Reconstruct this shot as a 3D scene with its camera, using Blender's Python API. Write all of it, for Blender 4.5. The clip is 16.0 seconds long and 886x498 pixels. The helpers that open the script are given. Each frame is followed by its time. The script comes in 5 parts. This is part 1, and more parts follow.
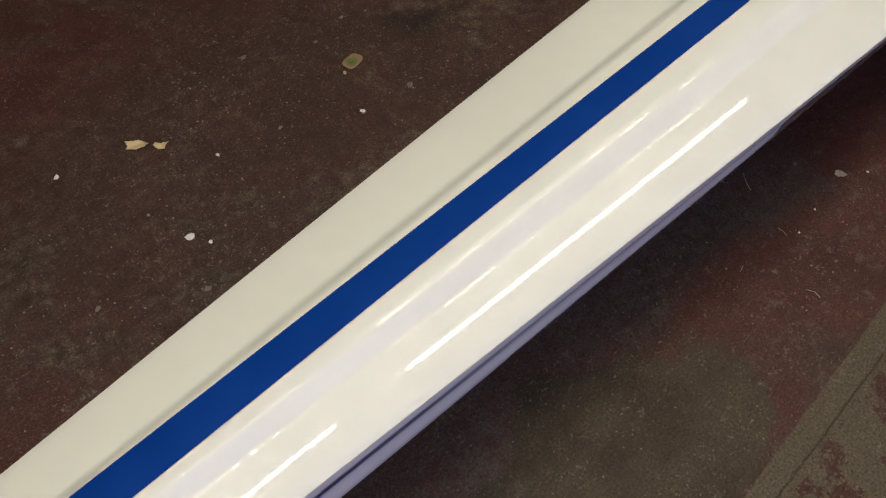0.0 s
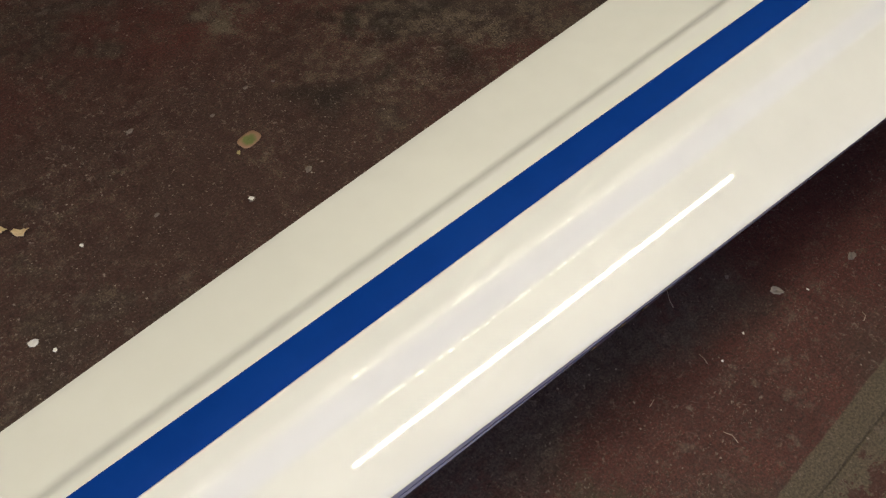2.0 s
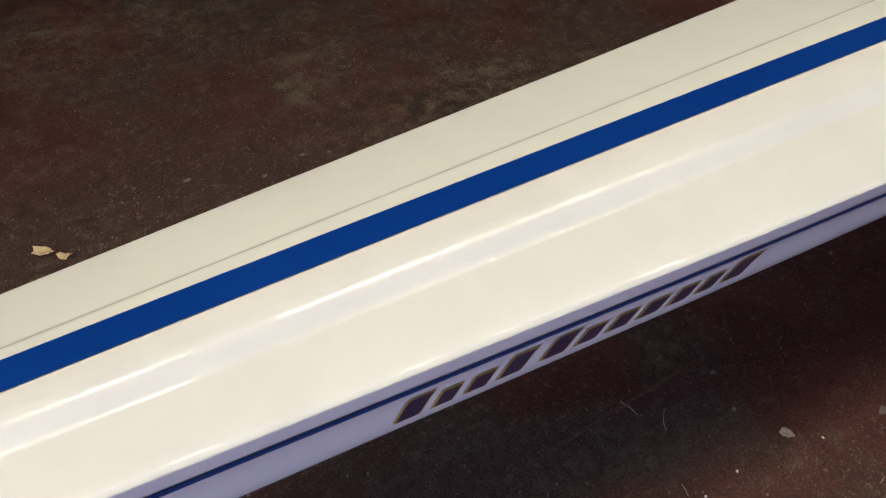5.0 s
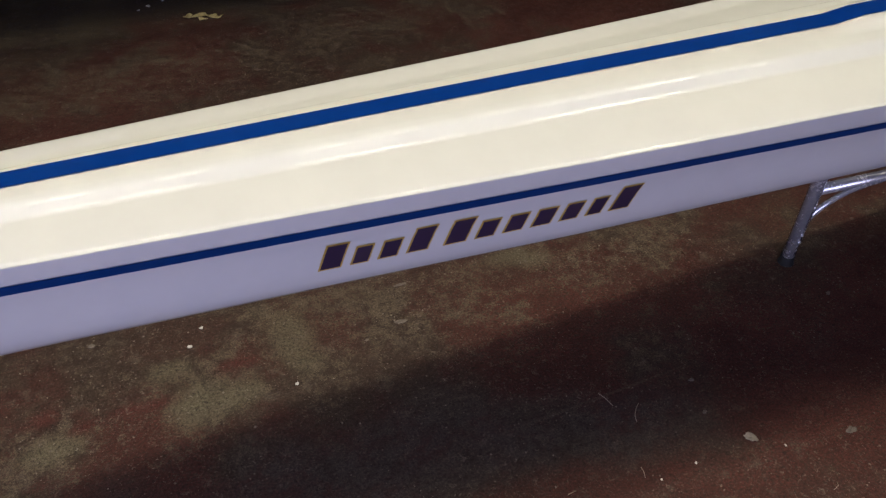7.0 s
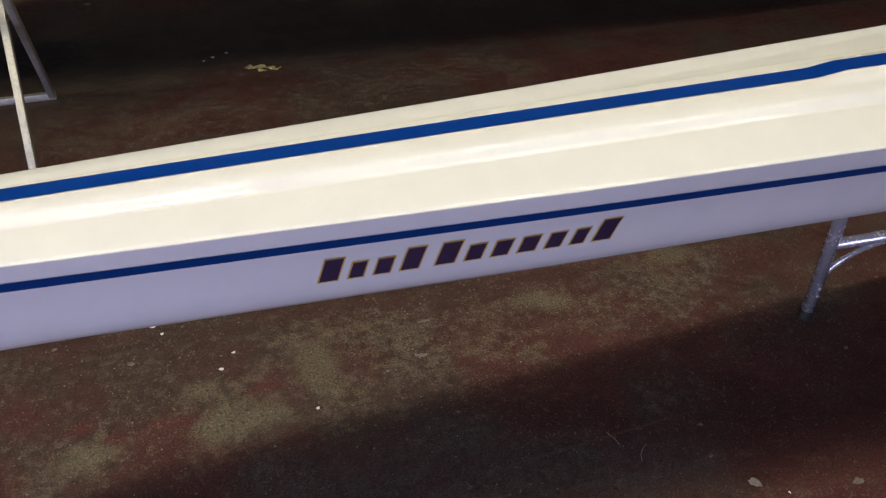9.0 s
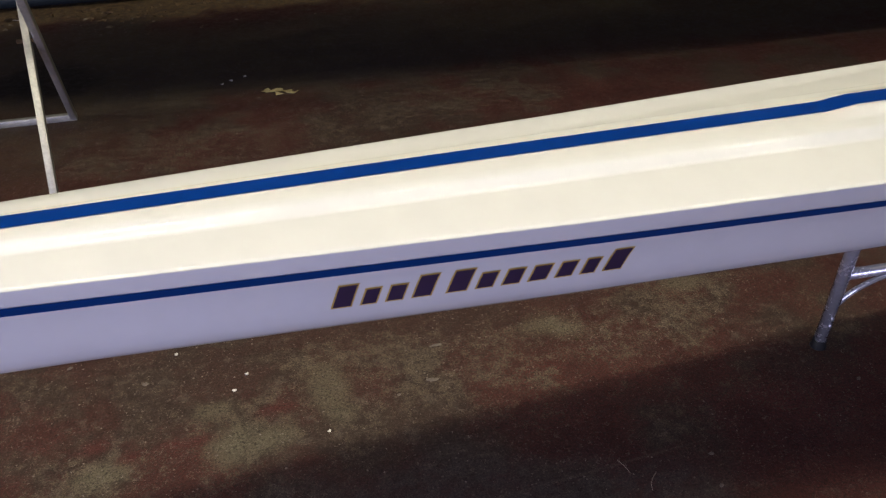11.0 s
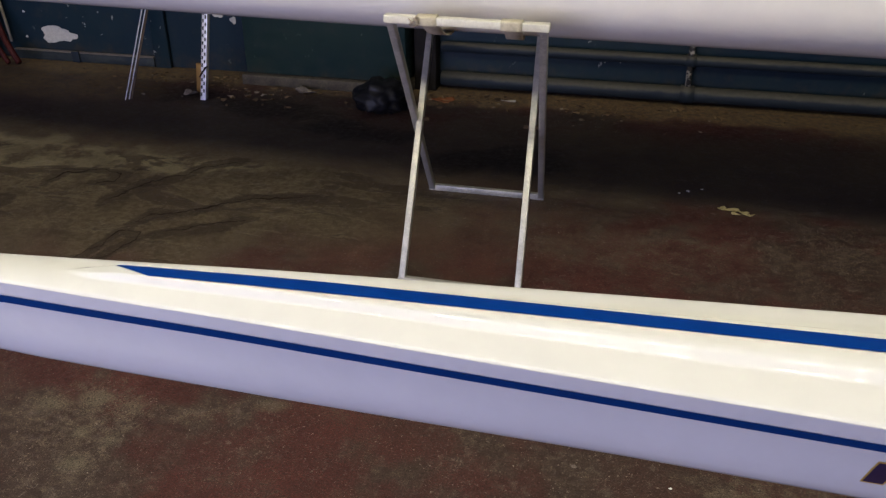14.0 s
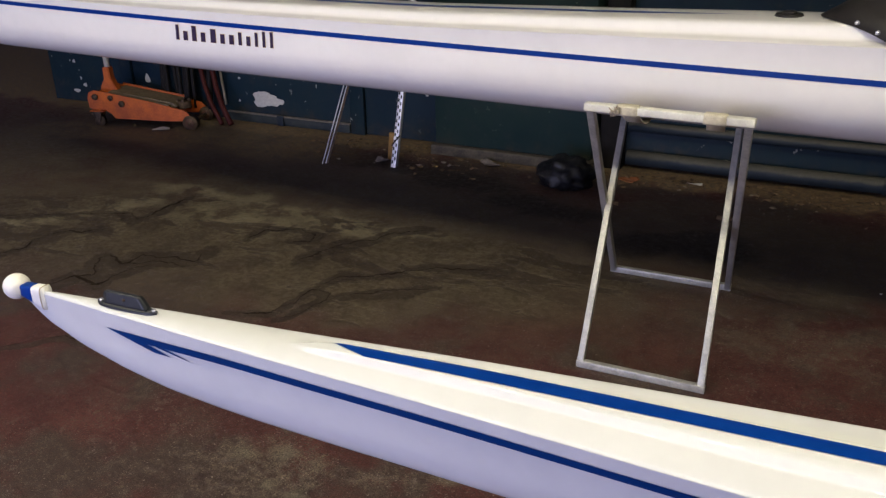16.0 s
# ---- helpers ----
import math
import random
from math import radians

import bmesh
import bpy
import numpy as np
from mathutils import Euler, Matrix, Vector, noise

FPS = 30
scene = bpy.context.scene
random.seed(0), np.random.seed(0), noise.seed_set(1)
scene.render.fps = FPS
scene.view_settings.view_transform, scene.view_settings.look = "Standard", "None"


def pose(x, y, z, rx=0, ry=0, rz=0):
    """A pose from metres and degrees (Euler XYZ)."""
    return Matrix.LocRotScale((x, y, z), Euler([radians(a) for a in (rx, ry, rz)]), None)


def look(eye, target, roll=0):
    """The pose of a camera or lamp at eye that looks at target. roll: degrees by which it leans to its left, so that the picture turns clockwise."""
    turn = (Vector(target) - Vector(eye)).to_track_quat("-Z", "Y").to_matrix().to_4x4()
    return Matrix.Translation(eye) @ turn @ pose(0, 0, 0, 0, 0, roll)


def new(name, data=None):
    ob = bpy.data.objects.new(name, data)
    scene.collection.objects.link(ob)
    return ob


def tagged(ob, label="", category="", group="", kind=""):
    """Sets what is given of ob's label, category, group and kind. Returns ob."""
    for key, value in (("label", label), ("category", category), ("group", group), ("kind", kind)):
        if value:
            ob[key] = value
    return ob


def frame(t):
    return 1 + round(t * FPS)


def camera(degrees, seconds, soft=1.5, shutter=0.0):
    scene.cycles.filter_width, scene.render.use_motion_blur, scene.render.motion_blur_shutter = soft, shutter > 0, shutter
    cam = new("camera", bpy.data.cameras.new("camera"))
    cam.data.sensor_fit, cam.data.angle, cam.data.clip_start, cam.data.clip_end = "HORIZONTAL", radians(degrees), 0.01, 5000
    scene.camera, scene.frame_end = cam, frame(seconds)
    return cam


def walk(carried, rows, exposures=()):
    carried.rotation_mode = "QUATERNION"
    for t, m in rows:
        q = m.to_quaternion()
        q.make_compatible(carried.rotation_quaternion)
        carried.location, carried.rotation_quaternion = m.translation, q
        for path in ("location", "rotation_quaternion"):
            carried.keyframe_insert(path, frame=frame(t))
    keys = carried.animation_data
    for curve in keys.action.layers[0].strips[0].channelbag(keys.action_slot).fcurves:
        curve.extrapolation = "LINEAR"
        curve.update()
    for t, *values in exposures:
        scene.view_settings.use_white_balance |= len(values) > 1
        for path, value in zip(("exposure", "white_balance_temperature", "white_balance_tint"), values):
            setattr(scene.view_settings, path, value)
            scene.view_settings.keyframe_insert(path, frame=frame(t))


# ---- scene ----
cam = camera(54.38, 16.0, 1.35)
PATH = [
    (0, (0.0442, 0.0390, 1.3974), (0.9162, 0.8632, -0.2027), 4.44),
    (0.5, (0.1203, 0.0313, 1.3761), (1.0054, 0.8393, -0.2251), 5.72),
    (1, (0.2131, 0.0371, 1.3711), (1.0946, 0.8418, -0.2337), 5.40),
    (1.5, (0.3157, 0.0579, 1.3758), (1.1912, 0.9128, -0.2062), 5.67),
    (2, (0.4107, 0.0704, 1.3729), (1.2765, 0.9351, -0.2091), 5.41),
    (2.5, (0.4776, 0.0756, 1.3796), (1.3080, 0.9787, -0.1999), 3.13),
    (3, (0.5164, 0.0700, 1.3720), (1.3469, 0.9898, -0.1978), 4.14),
    (5.5, (0.6432, -0.2074, 1.3661), (1.2549, 1.0657, -0.0498), 0.88),
    (6, (0.6340, -0.3111, 1.3579), (1.1991, 1.0139, -0.0296), 0.29),
    (6.5, (0.6607, -0.3977, 1.3625), (1.2048, 0.9909, 0.0299), 0.48),
    (7, (0.6948, -0.4815, 1.3652), (1.1938, 0.9698, 0.0827), 0.58),
    (7.5, (0.7193, -0.5469, 1.3690), (1.1661, 0.9651, 0.1385), 0.41),
    (8, (0.7358, -0.5829, 1.3736), (1.1408, 0.9638, 0.1720), 0.09),
    (8.5, (0.7500, -0.6000, 1.3800), (1.1406, 0.9631, 0.1951), -0.16),
    (11, (0.7495, -0.6128, 1.4004), (1.1125, 0.9952, 0.2679), -0.18),
    (11.5, (0.7382, -0.6206, 1.4065), (1.0446, 1.0108, 0.2909), -0.49),
    (12, (0.7071, -0.6202, 1.4131), (0.8925, 1.0414, 0.3155), -0.82),
    (12.5, (0.6609, -0.6228, 1.4307), (0.6890, 1.0694, 0.3651), -0.98),
    (13, (0.6110, -0.6252, 1.4426), (0.4969, 1.0880, 0.4170), -0.26),
    (13.5, (0.5530, -0.6398, 1.4597), (0.2711, 1.0756, 0.4708), 0.21),
    (14, (0.5152, -0.6481, 1.4753), (0.0507, 1.0501, 0.5264), -0.25),
    (14.5, (0.4831, -0.6580, 1.4911), (-0.1201, 1.0191, 0.5836), -0.53),
    (15, (0.4622, -0.6657, 1.5093), (-0.2520, 0.9883, 0.6408), -1.17),
    (15.5, (0.4495, -0.6670, 1.5220), (-0.3338, 0.9709, 0.6831), -1.41),
    (16, (0.4464, -0.6748, 1.5354), (-0.3861, 0.9517, 0.7220), -1.18),
]
EXPOSURES = [(0, -0.40), (1, -0.31), (3, -0.29), (5.5, -0.23), (6, -0.29), (7, -0.20), (8.5, -0.11), (12, -0.05), (14, -0.10), (14.5, 0.05), (15, -0.06), (16, -0.04)]
walk(cam, [(t, look(eye, target, roll)) for t, eye, target, roll in PATH], EXPOSURES)

# ---- world and lights ----
world = bpy.data.worlds.new("world")
scene.world = world
world.use_nodes = True
wn = world.node_tree.nodes
wbg = wn["Background"]
sky = wn.new("ShaderNodeTexSky")
sky.sky_type, sky.sun_disc = "NISHITA", False
sky.sun_elevation, sky.sun_rotation = radians(28), radians(200)
world.node_tree.links.new(sky.outputs[0], wbg.inputs[0])
wbg.inputs[1].default_value = 0.08

sun_data = bpy.data.lights.new("sun", "SUN")
sun_data.energy, sun_data.angle, sun_data.color = 0.8, radians(12), (1.0, 0.96, 0.9)
sun_ob = new("sun", sun_data)
sun_ob.matrix_world = pose(0, -20, 20, 62, 0, 20)


def area(name, size_x, size_y, watts, colour, m):
    data = bpy.data.lights.new(name, "AREA")
    data.shape, data.size, data.size_y = "RECTANGLE", size_x, size_y
    data.energy, data.color = watts, colour
    ob = new(name, data)
    ob.matrix_world = m
    return ob


TUBE_Y, TUBE_Z, TUBE_SLOPE = -0.09, 3.2, 0.08
TUBE = (1.0, 0.925, 0.70)
# fluorescent tubes, end to end along the boats; a bare tube shines on the ceiling too
for tx in (2.17, -0.33, -2.83):
    ty = TUBE_Y + TUBE_SLOPE * (tx - 1.0)
    turn = math.degrees(math.atan(TUBE_SLOPE))
    area("fluorescent_tube", 2.16, 0.038, 42.5, TUBE, pose(tx, ty, TUBE_Z, 0, 0, turn))
    area("fluorescent_tube_upward", 2.16, 0.038, 42, TUBE, pose(tx, ty, TUBE_Z + 0.05, 180, 0, turn))
# daylight through the open doorway behind the camera
area("doorway_daylight", 4.4, 2.3, 280, (0.52, 0.545, 1.0), pose(-2.2, -4.9, 1.2, 90, 0, 0))

# ---- materials ----
def material(name, base, rough=0.5, metal=0.0, coat=0.0, spec=0.5):
    m = bpy.data.materials.new(name)
    m.use_nodes = True
    b = m.node_tree.nodes["Principled BSDF"]
    b.inputs["Base Color"].default_value = (*base, 1)
    b.inputs["Roughness"].default_value = rough
    b.inputs["Metallic"].default_value = metal
    b.inputs["Coat Weight"].default_value = coat
    b.inputs["Coat Roughness"].default_value = 0.02
    b.inputs["Specular IOR Level"].default_value = spec
    return m


class Graph:
    """Short-hand for a material's nodes."""

    def __init__(self, m):
        self.t = m.node_tree
        self.b = self.t.nodes["Principled BSDF"]
        geo = self.t.nodes.new("ShaderNodeNewGeometry")
        self.pos = geo.outputs["Position"]
        self.island = geo.outputs["Random Per Island"]

    def put(self, kind, **values):
        n = self.t.nodes.new(kind)
        for k, v in values.items():
            setattr(n, k, v)
        return n

    def link(self, a, b):
        self.t.links.new(a, b)

    def obj(self):
        return self.put("ShaderNodeTexCoord").outputs["Object"]

    def noise(self, scale, detail=4, rough=0.6, vec=None, out="Fac", distort=0.0):
        n = self.put("ShaderNodeTexNoise")
        n.inputs["Scale"].default_value = scale
        n.inputs["Detail"].default_value = detail
        n.inputs["Roughness"].default_value = rough
        n.inputs["Distortion"].default_value = distort
        self.link(vec or self.pos, n.inputs["Vector"])
        return n.outputs[out]

    def ramp(self, value, lo, hi, a=0.0, b=1.0):
        n = self.put("ShaderNodeMapRange", interpolation_type="SMOOTHSTEP")
        for i, v in enumerate((lo, hi, a, b)):
            n.inputs[i + 1].default_value = v
        self.link(value, n.inputs[0])
        return n.outputs[0]

    def math(self, op, a, b=None, clamp=False):
        n = self.put("ShaderNodeMath", operation=op, use_clamp=clamp)
        for i, v in enumerate((a, b)):
            if v is None:
                continue
            if isinstance(v, (int, float)):
                n.inputs[i].default_value = v
            else:
                self.link(v, n.inputs[i])
        return n.outputs[0]

    def mix(self, fac, a, b):
        n = self.put("ShaderNodeMix", data_type="RGBA")
        for i, v in ((0, fac), (6, a), (7, b)):
            if isinstance(v, tuple):
                n.inputs[i].default_value = (*v, 1)
            elif isinstance(v, (int, float)):
                n.inputs[i].default_value = v
            else:
                self.link(v, n.inputs[i])
        return n.outputs[2]

    def scaled(self, x, y, z):
        v = self.put("ShaderNodeVectorMath", operation="MULTIPLY")
        self.link(self.pos, v.inputs[0])
        v.inputs[1].default_value = (x, y, z)
        return v.outputs[0]

    def warped(self, amount, scale):
        v = self.put("ShaderNodeVectorMath", operation="SUBTRACT")
        self.link(self.noise(scale, 5, 0.65, out="Color"), v.inputs[0])
        v.inputs[1].default_value = (0.5, 0.5, 0.5)
        s = self.put("ShaderNodeVectorMath", operation="SCALE")
        self.link(v.outputs[0], s.inputs[0])
        s.inputs["Scale"].default_value = amount
        a = self.put("ShaderNodeVectorMath", operation="ADD")
        self.link(self.pos, a.inputs[0])
        self.link(s.outputs[0], a.inputs[1])
        return a.outputs[0]

    def patch(self, vec, x, y, rx, ry, turn=0.0, soft=0.45):
        """1 inside an ellipse on the floor, 0 outside."""
        m = self.put("ShaderNodeMapping", vector_type="TEXTURE")
        m.inputs["Location"].default_value = (x, y, 0)
        m.inputs["Rotation"].default_value = (0, 0, radians(turn))
        m.inputs["Scale"].default_value = (rx, ry, 50)
        self.link(vec, m.inputs["Vector"])
        ln = self.put("ShaderNodeVectorMath", operation="LENGTH")
        self.link(m.outputs[0], ln.inputs[0])
        return self.ramp(ln.outputs["Value"], 1 - soft, 1 + soft, 1.0, 0.0)

    def bump(self, value, strength, distance):
        n = self.put("ShaderNodeBump")
        n.inputs["Strength"].default_value = strength
        n.inputs["Distance"].default_value = distance
        self.link(value, n.inputs["Height"])
        self.link(n.outputs[0], self.b.inputs["Normal"])

    def colour(self, c):
        self.link(c, self.b.inputs["Base Color"])

    def rough(self, value, lo, hi):
        self.link(self.ramp(value, 0.3, 0.7, lo, hi), self.b.inputs["Roughness"])


def grained(name, a, b, rough, scale=20, metal=0.0, coat=0.0, bump=0.0, spec=0.5, spread=0.08):
    """A plain finish with two scales of variation."""
    m = material(name, a, rough, metal, coat, spec)
    g = Graph(m)
    n = g.math("ADD", g.math("MULTIPLY", g.noise(scale, 5, 0.6, g.obj()), 0.6), g.math("MULTIPLY", g.noise(scale * 7, 3, 0.6, g.obj()), 0.4))
    g.colour(g.mix(g.ramp(n, 0.35, 0.65), a, b))
    g.rough(n, max(rough - spread, 0.02), min(rough + spread, 1))
    if bump:
        g.bump(n, 0.5, bump)
    return m


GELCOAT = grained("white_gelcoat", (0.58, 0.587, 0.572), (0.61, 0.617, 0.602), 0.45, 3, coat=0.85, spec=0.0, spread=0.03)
# far boat's copy of the gelcoat, paler to stand in for missing light
LIT_GELCOAT = grained("lit_white_gelcoat", (0.77, 0.75, 0.70), (0.80, 0.78, 0.73), 0.45, 3, coat=0.85, spec=0.0, spread=0.03)
BLUE = grained("blue_vinyl", (0.0009, 0.0265, 0.185), (0.0014, 0.031, 0.205), 0.35, 6, coat=0.0, spec=0.12, spread=0.04)
# the same blue, darkened for the less lit hull side
SHADED_BLUE = grained("shaded_blue_vinyl", (0.0008, 0.028, 0.130), (0.0012, 0.033, 0.145), 0.35, 6, spec=0.12, spread=0.04)
INK = grained("dark_ink", (0.022, 0.012, 0.04), (0.03, 0.016, 0.05), 0.35, 30)
GOLD = grained("gold_ink", (0.42, 0.28, 0.05), (0.5, 0.34, 0.07), 0.35, 30)
BLACK = grained("black_plastic", (0.014, 0.016, 0.018), (0.022, 0.023, 0.025), 0.42, 40, bump=0.0004, spec=0.25)
GUARD = grained("satin_black_guard", (0.013, 0.011, 0.009), (0.022, 0.019, 0.015), 0.5, 16, bump=0.0004, spec=0.3)
RUBBER = grained("white_rubber", (0.70, 0.68, 0.60), (0.78, 0.76, 0.68), 0.5, 30)
TAPE = grained("white_tape", (0.68, 0.67, 0.62), (0.76, 0.75, 0.70), 0.45, 40)
ALU = grained("dull_aluminium", (0.36, 0.35, 0.31), (0.53, 0.52, 0.46), 0.42, 18, metal=0.4, bump=0.0005, spread=0.12)
# top rails' paler, warmer aluminium, with the light from above put into the colour
LIT_ALU = grained("lit_aluminium_rail", (0.60, 0.58, 0.47), (0.74, 0.72, 0.60), 0.45, 15, bump=0.0004)
CHROME = grained("polished_aluminium", (0.55, 0.55, 0.58), (0.7, 0.7, 0.72), 0.24, 18, metal=0.6, spread=0.08)
WEBBING = grained("stained_webbing", (0.46, 0.41, 0.29), (0.62, 0.57, 0.42), 0.9, 60, bump=0.001)
STRING = grained("knotted_string", (0.30, 0.24, 0.17), (0.5, 0.44, 0.33), 0.9, 80)
ORANGE = grained("orange_paint", (0.50, 0.108, 0.010), (0.33, 0.064, 0.009), 0.5, 14, bump=0.0006, spread=0.15)
GREASE = grained("greasy_steel", (0.032, 0.021, 0.013), (0.115, 0.074, 0.042), 0.6, 30, metal=0.1, bump=0.0008, spec=0.25)
HUB = grained("rusty_hub", (0.13, 0.060, 0.034), (0.075, 0.036, 0.022), 0.7, 40)
TAN = grained("worn_tan_plate", (0.20, 0.15, 0.08), (0.12, 0.09, 0.05), 0.6, 22, bump=0.0006)
CREAM = grained("cream_paint", (0.62, 0.60, 0.52), (0.5, 0.48, 0.4), 0.5, 30)
GALV = grained("galvanised_steel", (0.62, 0.62, 0.64), (0.78, 0.78, 0.8), 0.4, 40, metal=0.35)
DARKHOLE = grained("punched_hole", (0.012, 0.012, 0.012), (0.02, 0.02, 0.02), 0.8, 30)
WOOD = grained("yellow_wood", (0.25, 0.135, 0.026), (0.17, 0.088, 0.018), 0.7, 25, bump=0.0008)
BAG = grained("black_polythene", (0.006, 0.006, 0.007), (0.010, 0.010, 0.011), 0.5, 12, bump=0.002, spec=0.3)
HOSE = grained("dark_hose", (0.008, 0.007, 0.007), (0.016, 0.014, 0.013), 0.6, 20, spec=0.15)
REDHOSE = grained("red_hose", (0.036, 0.007, 0.006), (0.066, 0.013, 0.010), 0.6, 20, spec=0.15)
PAPER = grained("torn_paper", (0.52, 0.38, 0.20), (0.66, 0.52, 0.30), 0.85, 90)
PALE = grained("pale_scrap", (0.42, 0.40, 0.36), (0.55, 0.53, 0.48), 0.85, 60)
TRODDEN = grained("trodden_chip", (0.115, 0.095, 0.080), (0.20, 0.17, 0.145), 0.9, 70)
DUSTY = grained("dusty_chip", (0.24, 0.21, 0.17), (0.34, 0.30, 0.25), 0.9, 60)
LEAFM = material("half_green_leaf", (0.15, 0.12, 0.06), 0.7)
leaf_graph = Graph(LEAFM)
leaf_out = leaf_graph.put("ShaderNodeVectorMath", operation="LENGTH")
leaf_graph.link(leaf_graph.obj(), leaf_out.inputs[0])
leaf_edge = leaf_graph.math("ADD", leaf_out.outputs["Value"], leaf_graph.math("MULTIPLY", leaf_graph.noise(90, 4), 0.016))
leaf_graph.colour(leaf_graph.mix(leaf_graph.ramp(leaf_edge, 0.019, 0.029), (0.13, 0.155, 0.045), (0.27, 0.16, 0.095)))
YLEAF = grained("dry_yellow_leaf", (0.34, 0.28, 0.12), (0.48, 0.40, 0.19), 0.8, 60)
RUST = grained("rusty_orange_scrap", (0.30, 0.10, 0.03), (0.22, 0.07, 0.02), 0.8, 40)
THREAD = grained("pale_thread", (0.30, 0.25, 0.19), (0.40, 0.35, 0.28), 0.9, 50)
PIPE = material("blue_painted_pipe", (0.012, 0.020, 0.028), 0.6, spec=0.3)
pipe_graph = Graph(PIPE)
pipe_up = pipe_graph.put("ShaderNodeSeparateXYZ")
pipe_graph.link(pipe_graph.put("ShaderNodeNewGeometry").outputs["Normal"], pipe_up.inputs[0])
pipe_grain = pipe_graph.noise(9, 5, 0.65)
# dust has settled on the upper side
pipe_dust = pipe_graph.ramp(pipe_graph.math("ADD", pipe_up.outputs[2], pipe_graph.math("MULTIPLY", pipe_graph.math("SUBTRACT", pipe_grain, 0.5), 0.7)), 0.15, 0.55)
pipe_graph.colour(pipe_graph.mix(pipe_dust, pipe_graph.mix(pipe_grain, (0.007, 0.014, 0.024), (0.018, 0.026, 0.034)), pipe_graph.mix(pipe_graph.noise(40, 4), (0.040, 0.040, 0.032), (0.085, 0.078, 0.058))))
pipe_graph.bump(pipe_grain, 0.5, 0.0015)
FLAKED = material("flaking_riser_paint", (0.05, 0.05, 0.05), 0.7)
flaked_graph = Graph(FLAKED)
flaked_graph.colour(flaked_graph.mix(flaked_graph.ramp(flaked_graph.noise(48, 4, 0.6), 0.50, 0.53), (0.020, 0.019, 0.018), (0.27, 0.25, 0.21)))
PLASTER = grained("grey_plaster", (0.56, 0.55, 0.53), (0.66, 0.65, 0.62), 0.9, 3, bump=0.002)
SKIRT = grained("scuffed_blue_grey", (0.010, 0.018, 0.024), (0.034, 0.040, 0.038), 0.6, 11, bump=0.0012, spec=0.3)
SILL = grained("dirty_sill", (0.024, 0.019, 0.013), (0.075, 0.062, 0.042), 0.8, 14, bump=0.002)


def wall_paint(name, first, second):
    m = material(name, first, 0.5, spec=0.2)
    g = Graph(m)
    big, small = g.noise(1.3, 5, 0.6), g.noise(14, 5, 0.65)
    c = g.mix(g.ramp(big, 0.35, 0.65), first, second)
    c = g.mix(g.math("MULTIPLY", g.ramp(small, 0.5, 0.75), 0.4), c, (0.034, 0.040, 0.035))
    # dirt splashed up from the floor
    up = g.put("ShaderNodeSeparateXYZ")
    g.link(g.pos, up.inputs[0])
    mud = g.math("MULTIPLY", g.ramp(g.math("ADD", up.outputs[2], g.math("MULTIPLY", small, 0.35)), 0.20, 0.34, 1.0, 0.0), g.ramp(g.noise(5, 6, 0.7), 0.38, 0.62))
    c = g.mix(g.math("MULTIPLY", mud, 0.6), c, (0.045, 0.036, 0.022))
    chips = g.math("MULTIPLY", g.ramp(g.noise(25, 4, 0.62), 0.672, 0.682), g.ramp(big, 0.48, 0.60))
    c = g.mix(chips, c, (0.36, 0.36, 0.31))
    g.colour(c)
    g.rough(small, 0.4, 0.65)
    g.bump(g.math("ADD", small, g.math("MULTIPLY", chips, -0.6)), 0.4, 0.004)
    return m


